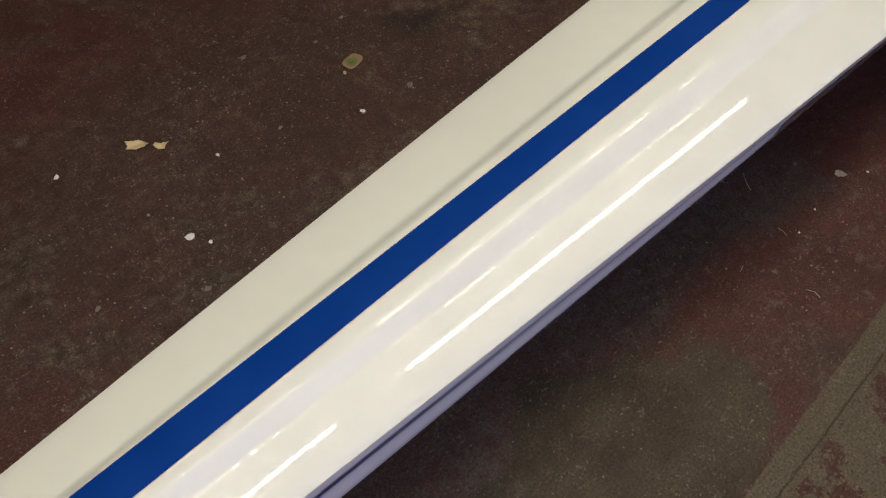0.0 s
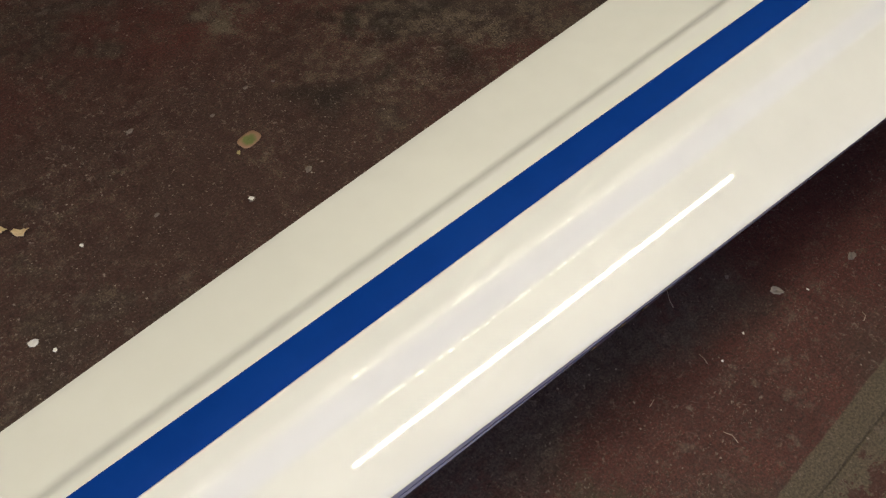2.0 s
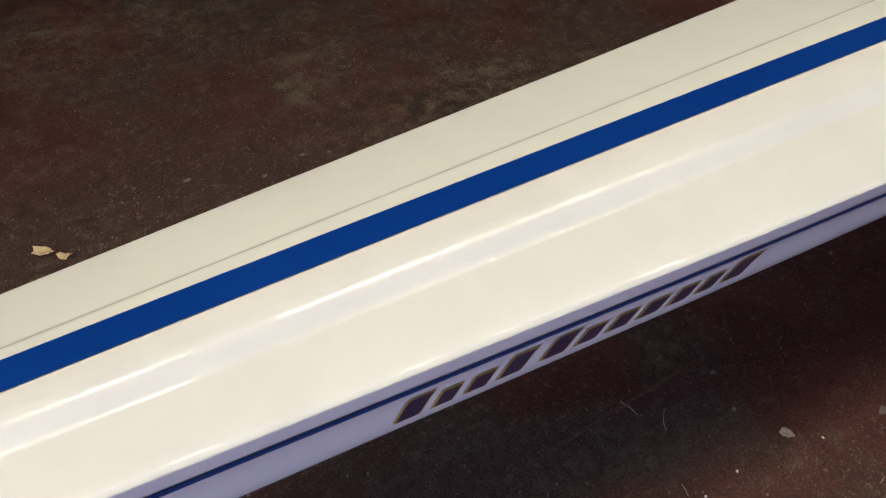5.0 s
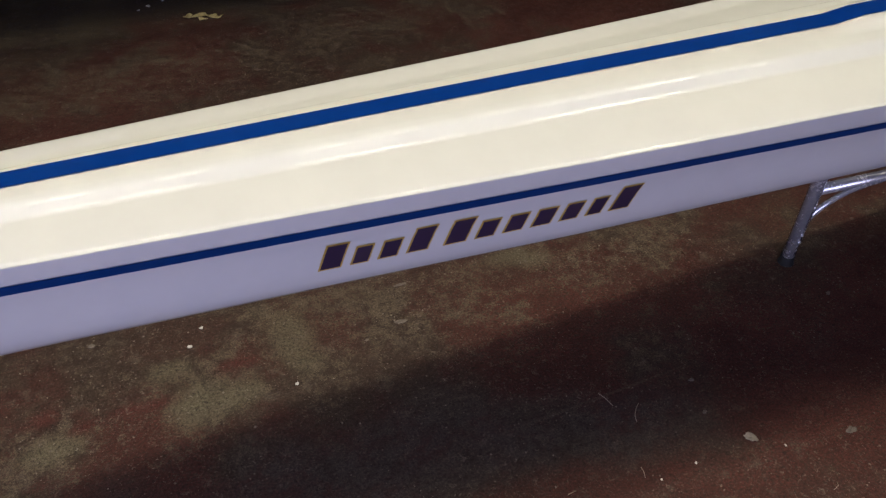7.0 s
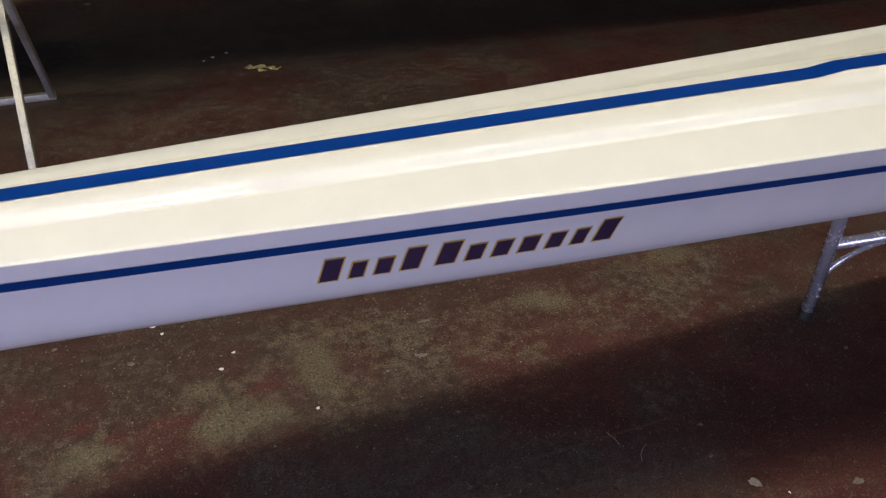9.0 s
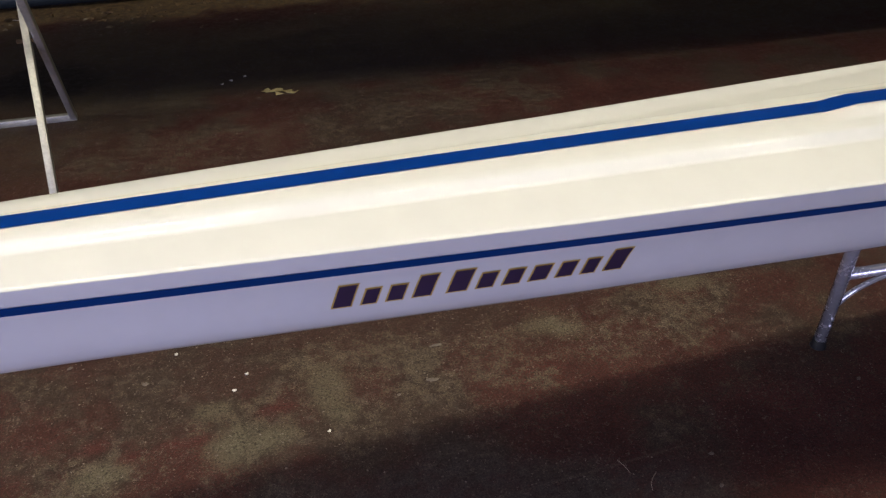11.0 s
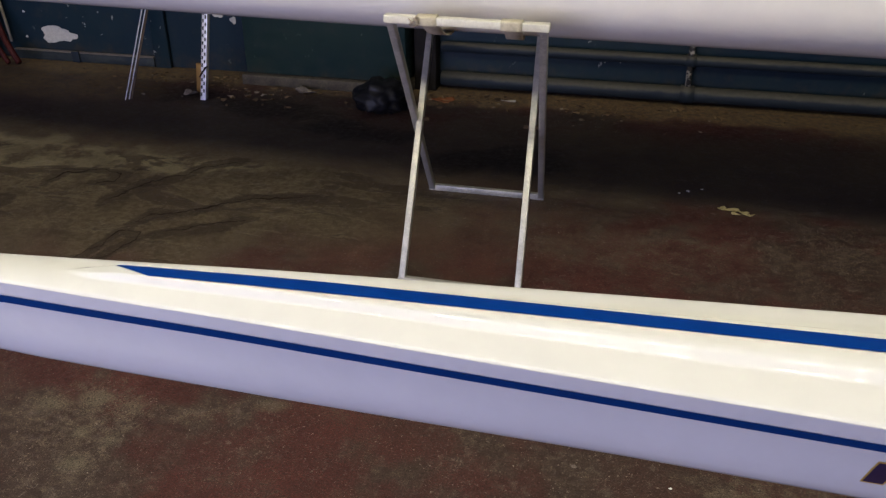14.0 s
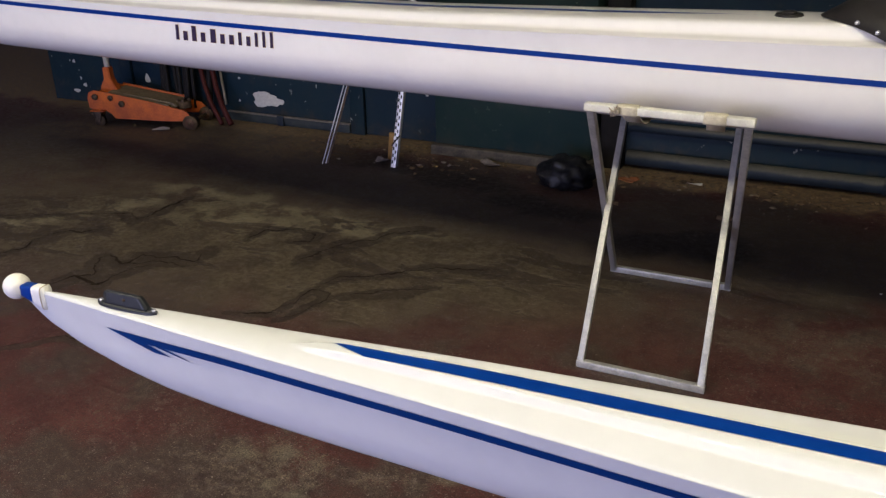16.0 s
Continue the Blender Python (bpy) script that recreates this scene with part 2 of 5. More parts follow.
def floor_paint():
    """Concrete with worn oxide-red paint, bare patches, stains, dust, and some painted light and shade."""
    m = material("worn_painted_concrete", (0.05, 0.03, 0.025), 0.6, spec=0.25)
    g = Graph(m)
    n_big, n_mid, n_fine = g.noise(1.1, 5, 0.6), g.noise(5.5, 6, 0.66), g.noise(34, 5, 0.7)
    n_grit, n_crumb = g.noise(150, 3, 0.65), g.noise(360, 2, 0.5)
    sep = g.put("ShaderNodeSeparateXYZ")
    g.link(g.warped(0.010, 20), sep.inputs[0])

    def zone(name):
        n = g.put("ShaderNodeAttribute", attribute_name=name)
        return n.outputs["Fac"]

    # paint: oxide red, turned brown by dirt in broad clouds
    red = g.mix(g.ramp(n_mid, 0.36, 0.64), (0.060, 0.0185, 0.0155), (0.096, 0.0270, 0.0220))
    brown = g.mix(g.ramp(n_fine, 0.36, 0.64), (0.038, 0.0225, 0.0175), (0.066, 0.044, 0.033))
    soiled = g.math("ADD", g.math("MULTIPLY", n_big, 0.6), g.math("MULTIPLY", n_mid, 0.4))
    clean = zone("clean")
    dusty = zone("dusty")
    cover = g.math("MAXIMUM", g.ramp(soiled, 0.45, 0.55, 0.05, 1.0), g.math("MULTIPLY", dusty, 0.75))
    paint = g.mix(g.math("MULTIPLY", cover, g.math("SUBTRACT", 1.0, g.math("MULTIPLY", clean, 0.85))), red, brown)
    paint = g.mix(g.math("MULTIPLY", g.ramp(n_grit, 0.40, 0.66), 0.5), paint, (0.026, 0.0170, 0.0140))
    # bare concrete, greenish where it is clean
    bare = g.mix(g.ramp(n_fine, 0.34, 0.66), (0.080, 0.060, 0.044), (0.120, 0.095, 0.067))
    bare = g.mix(g.math("MULTIPLY", g.ramp(n_grit, 0.46, 0.64), 0.55), bare, (0.050, 0.034, 0.024))
    # wear shows grain by grain
    bare_mask = zone("bare_mask")
    wear = g.math("ADD", g.math("MULTIPLY", n_mid, 0.27), g.math("ADD", g.math("MULTIPLY", n_fine, 0.27), g.math("ADD", g.math("MULTIPLY", n_grit, 0.28), g.math("MULTIPLY", n_crumb, 0.18))))
    wear = g.math("ADD", wear, g.math("MULTIPLY", bare_mask, 0.052))
    wear = g.math("SUBTRACT", wear, g.math("MULTIPLY", clean, 0.02))
    c = g.mix(g.ramp(wear, 0.522, 0.602), paint, bare)
    # rubbed almost clean, grey-green
    rubbed = zone("rubbed")
    c = g.mix(g.math("MULTIPLY", rubbed, g.ramp(n_grit, 0.36, 0.60, 0.80, 0.30)), c, (0.128, 0.116, 0.076))
    streak = zone("red_streak")
    c = g.mix(g.math("MULTIPLY", streak, 0.75), c, (0.078, 0.020, 0.018))
    scored = g.patch(g.warped(0.008, 25), 1.326, 0.508, 0.25, 0.0035, 6.2)
    c = g.mix(g.math("MULTIPLY", scored, 0.4), c, (0.120, 0.090, 0.070))
    # paler grey painted into the boats' shadows, standing in for fill light
    c = g.mix(g.math("MULTIPLY", zone("shadow_lift"), g.ramp(n_fine, 0.36, 0.60, 0.2, 0.75)), c, (0.066, 0.056, 0.052))
    # dark pits
    pits = g.math("MULTIPLY", g.ramp(g.noise(95, 5, 0.72), 0.545, 0.62), g.ramp(g.noise(9, 4, 0.6), 0.38, 0.58, 0.25, 0.75))
    c = g.mix(pits, c, (0.022, 0.0140, 0.0120))
    # faint darkening painted in front of the near boat, for an unseen bystander's shadow
    front_shade = zone("front_shade")
    c = g.mix(g.math("MULTIPLY", front_shade, g.ramp(n_mid, 0.36, 0.62, 0.02, 0.08)), c, (0.024, 0.016, 0.014))
    # bare olive concrete where a whole sheet of paint has come away
    stripped = g.ramp(g.math("ADD", zone("stripped"), g.math("MULTIPLY", g.math("SUBTRACT", n_fine, 0.5), 0.5)), 0.35, 0.60)
    olive = g.mix(g.ramp(n_mid, 0.35, 0.65), (0.031, 0.024, 0.0155), (0.055, 0.043, 0.0275))
    c = g.mix(g.math("MULTIPLY", stripped, 0.85), c, olive)
    # the stripped strip past the paint's edge, in front of the near boat
    line = g.math("SUBTRACT", g.math("MULTIPLY", sep.outputs[0], 0.0766), sep.outputs[1])
    strip = g.ramp(line, 0.022, 0.027)
    old = g.math("MULTIPLY", g.ramp(g.math("ADD", g.math("MULTIPLY", g.noise(11, 7, 0.72), 0.8), g.math("ADD", g.math("MULTIPLY", n_big, 0.2), g.ramp(line, 0.28, 1.13, 0.0, 0.14))), 0.520, 0.540), g.ramp(g.math("SUBTRACT", g.math("MULTIPLY", sep.outputs[0], 0.0585), sep.outputs[1]), 0.052, 0.066))
    c = g.mix(strip, c, g.mix(old, g.mix(0.6, bare, (0.066, 0.054, 0.036)), (0.050, 0.0190, 0.0150)))
    groove = g.math("MULTIPLY", g.ramp(g.math("ABSOLUTE", g.math("SUBTRACT", g.math("SUBTRACT", g.math("MULTIPLY", sep.outputs[0], 0.0585), sep.outputs[1]), 0.0505)), 0.0006, 0.0032, 1.0, 0.0), strip)
    c = g.mix(g.math("MULTIPLY", groove, 0.5), c, (0.02, 0.016, 0.012))
    # trodden brown ground, its paint long gone, towards the wall
    trodden = zone("trodden")
    earth = g.mix(g.ramp(n_fine, 0.38, 0.62), (0.042, 0.031, 0.0195), (0.090, 0.068, 0.042))
    earth = g.mix(g.math("MULTIPLY", g.ramp(n_mid, 0.42, 0.60), 0.5), earth, (0.100, 0.079, 0.048))
    c = g.mix(g.math("MULTIPLY", trodden, g.ramp(n_mid, 0.34, 0.5, 0.55, 0.92)), c, earth)
    # washed-out ground towards the far boat, with sandy crusts
    far = zone("far")
    sand = g.mix(g.ramp(n_mid, 0.34, 0.64), (0.050, 0.038, 0.022), (0.098, 0.076, 0.043))
    sand = g.mix(g.math("MULTIPLY", g.ramp(n_fine, 0.46, 0.58), 0.6), sand, (0.042, 0.029, 0.019))
    c = g.mix(g.math("MULTIPLY", far, 0.9), c, sand)
    crust = zone("crust")
    c = g.mix(g.math("MULTIPLY", crust, g.ramp(n_mid, 0.40, 0.52, 0.1, 0.95)), c, (0.185, 0.155, 0.092))
    # where the crust has broken away, sharp-edged brown hollows run with the cracks
    run = g.scaled(0.55, 1.5, 1.0)
    hollow_n = g.noise(3.6, 9, 0.68, run, distort=0.6)
    hollow = g.math("MULTIPLY", g.ramp(hollow_n, 0.535, 0.555), g.ramp(far, 0.25, 0.6))
    rim = g.math("MULTIPLY", g.math("MULTIPLY", g.ramp(hollow_n, 0.515, 0.535), g.ramp(hollow_n, 0.535, 0.545, 1.0, 0.0)), g.ramp(far, 0.3, 0.6))
    c = g.mix(g.math("MULTIPLY", hollow, 0.8), c, g.mix(g.ramp(n_fine, 0.38, 0.62), (0.024, 0.016, 0.011), (0.056, 0.040, 0.025)))
    c = g.mix(g.math("MULTIPLY", rim, 0.45), c, (0.165, 0.138, 0.085))
    broken = g.ramp(g.math("ADD", zone("broken"), g.math("MULTIPLY", g.math("SUBTRACT", g.noise(17, 6, 0.68), 0.5), 1.7)), 0.50, 0.66)
    c = g.mix(g.math("MULTIPLY", broken, 0.72), c, g.mix(g.ramp(n_fine, 0.38, 0.62), (0.018, 0.012, 0.008), (0.040, 0.028, 0.018)))
    # darker bands along the wall and brown dirt at its foot
    dark_bands = zone("dark_bands")
    c = g.mix(g.math("MULTIPLY", dark_bands, 0.15), c, (0.026, 0.020, 0.016))
    pool = zone("pool")
    c = g.mix(g.math("MULTIPLY", pool, 0.7), c, (0.016, 0.012, 0.009))
    dirt = g.ramp(g.math("ADD", sep.outputs[1], g.math("MULTIPLY", g.math("SUBTRACT", n_mid, 0.5), 0.5)), 3.50, 3.66)
    # dirt reaches further by the jack, its pale brown standing in for missing light
    dirt = g.math("MAXIMUM", dirt, g.math("MULTIPLY", zone("grime_lift"), g.ramp(n_mid, 0.36, 0.52, 0.35, 0.85)))
    grime = g.mix(g.ramp(n_fine, 0.36, 0.64), (0.065, 0.042, 0.022), (0.23, 0.165, 0.085))
    c = g.mix(g.math("MULTIPLY", dirt, 0.85), c, grime)
    # pale crumbs
    flecks = g.math("MULTIPLY", g.ramp(g.noise(170, 5, 0.78), 0.565, 0.66), g.ramp(g.noise(13, 4, 0.65), 0.42, 0.60))
    c = g.mix(g.math("MULTIPLY", flecks, 0.78), c, (0.185, 0.152, 0.115))
    # grey dust trodden into the paint in smears, and chips of bare grit
    smear = g.math("MULTIPLY", g.ramp(g.noise(21, 6, 0.72), 0.53, 0.68), g.ramp(n_big, 0.40, 0.56))
    c = g.mix(g.math("MULTIPLY", smear, 0.6), c, (0.105, 0.084, 0.068))
    chips = g.math("MULTIPLY", g.ramp(g.noise(105, 3, 0.6), 0.645, 0.68), g.ramp(g.noise(7, 3, 0.6), 0.46, 0.60))
    c = g.mix(g.math("MULTIPLY", chips, 0.65), c, (0.19, 0.165, 0.14))
    # scuffs: grey scrapes a few millimetres long, in drifts
    scuff = g.math("MULTIPLY", g.ramp(g.noise(62, 6, 0.78, distort=1.0), 0.565, 0.640), g.ramp(g.noise(3.1, 5, 0.62), 0.43, 0.60, 0.12, 1.0))
    c = g.mix(g.math("MULTIPLY", scuff, 0.62), c, (0.170, 0.138, 0.116))
    # the paint's own salt-and-pepper grain
    grain = g.ramp(g.noise(210, 5, 0.8), 0.34, 0.66, 0.57, 1.44)
    tone = g.put("ShaderNodeVectorMath", operation="SCALE")
    g.link(c, tone.inputs[0])
    g.link(grain, tone.inputs["Scale"])
    g.colour(tone.outputs[0])
    g.rough(n_fine, 0.45, 0.78)
    h = g.math("ADD", g.math("MULTIPLY", n_fine, 0.5), g.math("ADD", g.math("MULTIPLY", n_grit, 0.4), g.math("MULTIPLY", groove, -2.0)))
    h = g.math("ADD", h, g.math("MULTIPLY", g.math("ADD", hollow, broken), -0.9))
    g.bump(h, 0.42, 0.004)
    return m


CRACK = grained("dark_crack", (0.012, 0.008, 0.005), (0.032, 0.022, 0.014), 0.95, 60, spec=0.1)
WALL = wall_paint("blue_wall_paint", (0.0045, 0.0150, 0.030), (0.008, 0.022, 0.031))
PANEL = wall_paint("teal_panel_paint", (0.008, 0.022, 0.024), (0.014, 0.030, 0.026))
FLOOR = floor_paint()

# ---- building helpers ----
def part(name, bm, mat, parent=None, label="", smooth=True):
    me = bpy.data.meshes.new(name)
    bmesh.ops.recalc_face_normals(bm, faces=bm.faces)
    bm.to_mesh(me)
    bm.free()
    me.materials.append(mat)
    for p in me.polygons:
        p.use_smooth = smooth
    ob = new(name, me)
    if parent:
        ob.parent = parent
    if label:
        ob["label"] = label
    return ob


def thing(name, m, label, category, group="", kind=""):
    ob = new(name)
    ob.matrix_world = m
    return tagged(ob, label, category, group, kind)


def grid(rows, close=False, caps=False):
    """A skin over rows of points."""
    bm = bmesh.new()
    vs = [[bm.verts.new(p) for p in r] for r in rows]
    for a, b in zip(vs, vs[1:]):
        n = len(a)
        for i in range(n if close else n - 1):
            j = (i + 1) % n
            bm.faces.new((a[i], a[j], b[j], b[i]))
    if caps:
        bm.faces.new(vs[0])
        bm.faces.new(vs[-1])
    bmesh.ops.remove_doubles(bm, verts=bm.verts, dist=1e-5)
    return bm


def box(lo, hi, bevel=0.0, segments=2):
    bm = bmesh.new()
    bmesh.ops.create_cube(bm, size=1)
    size = [b - a for a, b in zip(lo, hi)]
    for v in bm.verts:
        v.co = [(a + b) / 2 + c * s for a, b, c, s in zip(lo, hi, v.co, size)]
    if bevel:
        bmesh.ops.bevel(bm, geom=bm.edges[:], offset=bevel, segments=segments, affect="EDGES", profile=0.5)
    return bm


def beam(a, b, wide, deep, bevel=0.002, up=(0, 0, 1)):
    """A bar of rectangular section from a to b."""
    a, b = Vector(a), Vector(b)
    d = b - a
    bm = box((-wide / 2, -deep / 2, 0), (wide / 2, deep / 2, d.length), bevel)
    side = d.cross(Vector(up))
    side = side.normalized() if side.length > 1e-6 else Vector((1, 0, 0))
    other = d.normalized().cross(side)
    m = Matrix((side, other, d.normalized())).transposed().to_4x4()
    bm.transform(Matrix.Translation(a) @ m)
    return bm


def tube(points, radius, sides=12, taper=None):
    """A round tube along a line of points."""
    pts = [Vector(p) for p in points]
    rows = []
    ref = None
    for i, p in enumerate(pts):
        d = (pts[min(i + 1, len(pts) - 1)] - pts[max(i - 1, 0)]).normalized()
        if ref is None:
            ref = d.orthogonal().normalized()
        ref = (ref - d * ref.dot(d)).normalized()
        o = d.cross(ref)
        r = radius * (taper[i] if taper else 1)
        rows.append([p + ref * (r * math.cos(k * math.tau / sides)) + o * (r * math.sin(k * math.tau / sides)) for k in range(sides)])
    return grid(rows, close=True, caps=True)


def extruded(outline, y0, y1, bevel=0.0):
    """An outline in x and z, given depth along y."""
    bm = bmesh.new()
    f = bm.faces.new([bm.verts.new((x, y0, z)) for x, z in outline])
    r = bmesh.ops.extrude_face_region(bm, geom=[f])
    for v in r["geom"]:
        if isinstance(v, bmesh.types.BMVert):
            v.co.y = y1
    if bevel:
        bmesh.ops.bevel(bm, geom=bm.edges[:], offset=bevel, segments=2, affect="EDGES")
    return bm


def cylinder(a, b, radius, sides=20, bevel=0.0):
    bm = tube([a, b], radius, sides)
    if bevel:
        rim = [e for e in bm.edges if any(len(f.verts) > 4 for f in e.link_faces)]
        bmesh.ops.bevel(bm, geom=rim, offset=bevel, segments=2, affect="EDGES")
    return bm


def step(x, a, b):
    t = min(max((x - a) / (b - a), 0), 1)
    return t * t * (3 - 2 * t)


def between(x, table):
    """A value read off a short table of (x, value), eased from one to the next."""
    if x <= table[0][0]:
        return table[0][1]
    for (xa, va), (xb, vb) in zip(table, table[1:]):
        if x <= xb:
            return va + (vb - va) * (x - xa) / (xb - xa)
    return table[-1][1]


# ---- the shed ----
def structure(name, bm, mat, label, category, smooth=False):
    return tagged(part(name, bm, mat, None, label, smooth), label, category, kind="structure")


# cracks in the floor: a bent line and the width
CRACKS = (
    (((-2.43, 1.40), (-2.41, 1.52), (-2.34, 1.56), (-2.43, 1.71), (-2.31, 1.70), (-2.30, 1.81), (-2.16, 1.83), (-2.04, 1.84), (-2.07, 1.94)), 0.030),
    (((-2.41, 1.52), (-2.25, 1.50), (-2.25, 1.60), (-2.21, 1.68), (-2.18, 1.74)), 0.024),
    (((-2.31, 1.70), (-2.24, 1.73), (-2.10, 1.80), (-2.02, 1.80)), 0.026),
    (((-3.05, 1.48), (-2.90, 1.55), (-2.85, 1.63), (-2.88, 1.76), (-2.82, 1.87), (-2.69, 1.94)), 0.018),
    (((-2.86, 2.09), (-2.72, 2.14), (-2.62, 2.09), (-2.61, 2.21), (-2.62, 2.32), (-2.60, 2.42)), 0.020),
    (((-1.99, 2.14), (-1.97, 2.26), (-1.85, 2.30), (-1.72, 2.31), (-1.70, 2.21), (-1.78, 2.18)), 0.020),
    (((-1.64, 2.04), (-1.58, 2.13), (-1.56, 2.26), (-1.46, 2.35), (-1.41, 2.48), (-1.28, 2.55)), 0.026),
    (((-1.41, 1.88), (-1.39, 1.99), (-1.30, 2.01), (-1.21, 2.07), (-1.15, 2.16), (-0.98, 2.25), (-0.80, 2.30)), 0.018),
    (((-1.26, 1.85), (-1.18, 1.93), (-1.07, 1.97), (-1.00, 2.03)), 0.024),
    (((-1.60, 1.53), (-1.45, 1.60), (-1.41, 1.69), (-1.42, 1.82), (-1.34, 1.83), (-1.32, 1.77), (-1.35, 1.65), (-1.40, 1.57)), 0.014),
    (((-2.18, 0.98), (-2.10, 1.05), (-2.03, 1.13), (-1.95, 1.12)), 0.012),
    (((-3.30, 1.86), (-3.05, 1.98), (-2.86, 2.09)), 0.014),
)
# where the floor is worn, stained, sanded, or painted darker or lighter: ellipses as x, y, half-lengths, turn, softness
ZONES = {
    "clean": [(1.42, 0.22, 0.34, 0.13, 4, 0.4), (1.85, 0.3, 0.32, 0.16, 6, 0.4), (-1.55, 0.80, 0.35, 0.12, 20, 0.5)],
    "dusty": [(0.75, 1.28, 0.95, 0.42, 0, 0.5)],
    "bare_mask": [(0.60, 2.18, 0.60, 0.18, 3, 0.6), (1.50, 2.38, 0.50, 0.16, 3, 0.6), (0.78, 0.28, 0.20, 0.12, 0), (0.93, 0.19, 0.16, 0.09, 0), (0.59, 0.36, 0.14, 0.09, 0), (-0.88, 0.84, 0.22, 0.14, 10), (1.50, 0.88, 0.50, 0.12, 8), (0.95, 0.86, 0.40, 0.10, 0), (0.8, 0.89, 0.1, 0.13), (0.61, 0.745, 0.13, 0.08), (1.79, 1.05, 0.2, 0.12), (1.1, 0.98, 0.26, 0.09), (1.44, 0.93, 0.3, 0.11), (0.3, 0.66, 0.22, 0.1), (-0.81, 0.69, 0.05, 0.04), (-0.99, 0.86, 0.07, 0.05), (-0.56, 0.95, 0.08, 0.05), (-0.25, 0.62, 0.1, 0.04), (1.27, 1.93, 0.13, 0.12), (1.19, 1.7, 0.12, 0.1), (1.5, 1.36, 0.24, 0.17), (1.62, 1.22, 0.18, 0.12), (1.55, 1.56, 0.28, 0.1), (1.95, 1.25, 0.12, 0.12), (0.88, 0.24, 0.16, 0.12), (0.6, 0.2, 0.24, 0.12)],
    "front_shade": [(1.15, 0.16, 0.85, 0.3, 4), (0.55, 0.12, 0.45, 0.22, 0), (2.0, 0.35, 0.6, 0.22, 6)],
    "trodden": [(-3.3, 3.40, 0.9, 0.30, 10, 0.5), (-1.9, 2.45, 1.9, 0.85, 4, 0.5), (0.2, 2.95, 1.3, 0.42, 2, 0.5), (-3.9, 2.6, 1.2, 1.0, 0, 0.5), (2.6, 3.1, 1.6, 0.4, 0, 0.5)],
    "far": [(-2.1, 2.1, 1.15, 0.42, 6), (-3.0, 1.85, 0.7, 0.42, 10), (-1.2, 2.2, 0.8, 0.32, -4), (-0.75, 2.38, 0.5, 0.16, 0), (-1.5, 1.85, 0.45, 0.22, 0)],
    "crust": [(-2.55, 2.53, 0.36, 0.06, 3, 0.6), (-2.0, 2.52, 0.42, 0.07, -3, 0.6), (-1.5, 2.45, 0.35, 0.06, 4, 0.6), (-2.8, 2.28, 0.07, 0.22, -10, 0.6), (-3.1, 1.92, 0.3, 0.08, 30, 0.6), (-2.2, 2.3, 0.4, 0.12, 0, 0.7)],
    "dark_bands": [(-3.1, 2.82, 1.5, 0.17, 3), (-1.3, 3.05, 0.9, 0.22, 0), (0.6, 3.15, 1.2, 0.3, 2), (2.6, 3.2, 1.6, 0.3, 2)],
    "pool": [(1.60, 1.46, 0.15, 0.016, -10, 0.6), (1.46, 1.54, 0.07, 0.014, -25, 0.6), (1.60, 1.24, 0.018, 0.08, 5, 0.7), (1.25, 1.31, 0.08, 0.035, 0, 0.8), (1.42, 1.32, 0.06, 0.02, 20, 0.8), (-2.05, 3.36, 0.34, 0.13, 0, 0.25), (-1.55, 3.25, 0.5, 0.1, -6, 0.25), (-0.2, 2.85, 0.34, 0.15, 20, 0.3), (-0.95, 3.05, 0.3, 0.12, 0, 0.3)],
    "grime_lift": [(-3.45, 3.24, 0.60, 0.20, 8, 0.4), (-2.75, 3.33, 0.5, 0.18, 5, 0.4), (-4.1, 3.15, 0.4, 0.18, 10, 0.4)],
    "stripped": [(0.70, 0.20, 0.36, 0.20, 0, 0.3)],
    "shadow_lift": [(0.9, 3.02, 1.2, 0.28, 2), (2.3, 3.0, 0.8, 0.28, 2), (-1.2, 2.92, 1.0, 0.22, 3), (-0.1, 2.75, 0.9, 0.22, 2), (0.8, 2.75, 0.6, 0.18, 0), (-2.6, 3.10, 0.8, 0.20, 4), (-3.25, 3.38, 0.75, 0.20, 12), (-1.35, 2.86, 0.60, 0.15, 4), (-0.90, 2.62, 0.35, 0.12, 0), (-0.35, 2.75, 0.35, 0.12, 0), (0.95, 0.50, 0.32, 0.13, 5), (0.55, 0.42, 0.30, 0.14, 0), (1.30, 0.42, 0.22, 0.09, 0)],
    "rubbed": [(-0.99, 0.86, 0.045, 0.03, 0), (-0.90, 0.91, 0.035, 0.03, 20), (-0.79, 0.93, 0.03, 0.02, 0), (-0.82, 0.69, 0.04, 0.028, 15), (-0.86, 0.79, 0.025, 0.02, 0), (-0.76, 0.79, 0.03, 0.02, 0), (-0.43, 1.01, 0.04, 0.02, 0), (0.8, 0.865, 0.045, 0.09, 10), (0.595, 0.762, 0.055, 0.05), (0.675, 0.745, 0.05, 0.035), (0.32, 0.71, 0.06, 0.03, 20), (0.556, 0.874, 0.04, 0.03), (1.806, 1.068, 0.06, 0.05), (1.385, 0.97, 0.08, 0.04), (1.18, 1.69, 0.03, 0.02, 0), (1.265, 1.864, 0.04, 0.02, 0)],
    "red_streak": [(0.447, 0.77, 0.13, 0.0045, 13.4), (0.3, 0.806, 0.03, 0.025, 0), (0.674, 0.833, 0.04, 0.02, 0)],
}


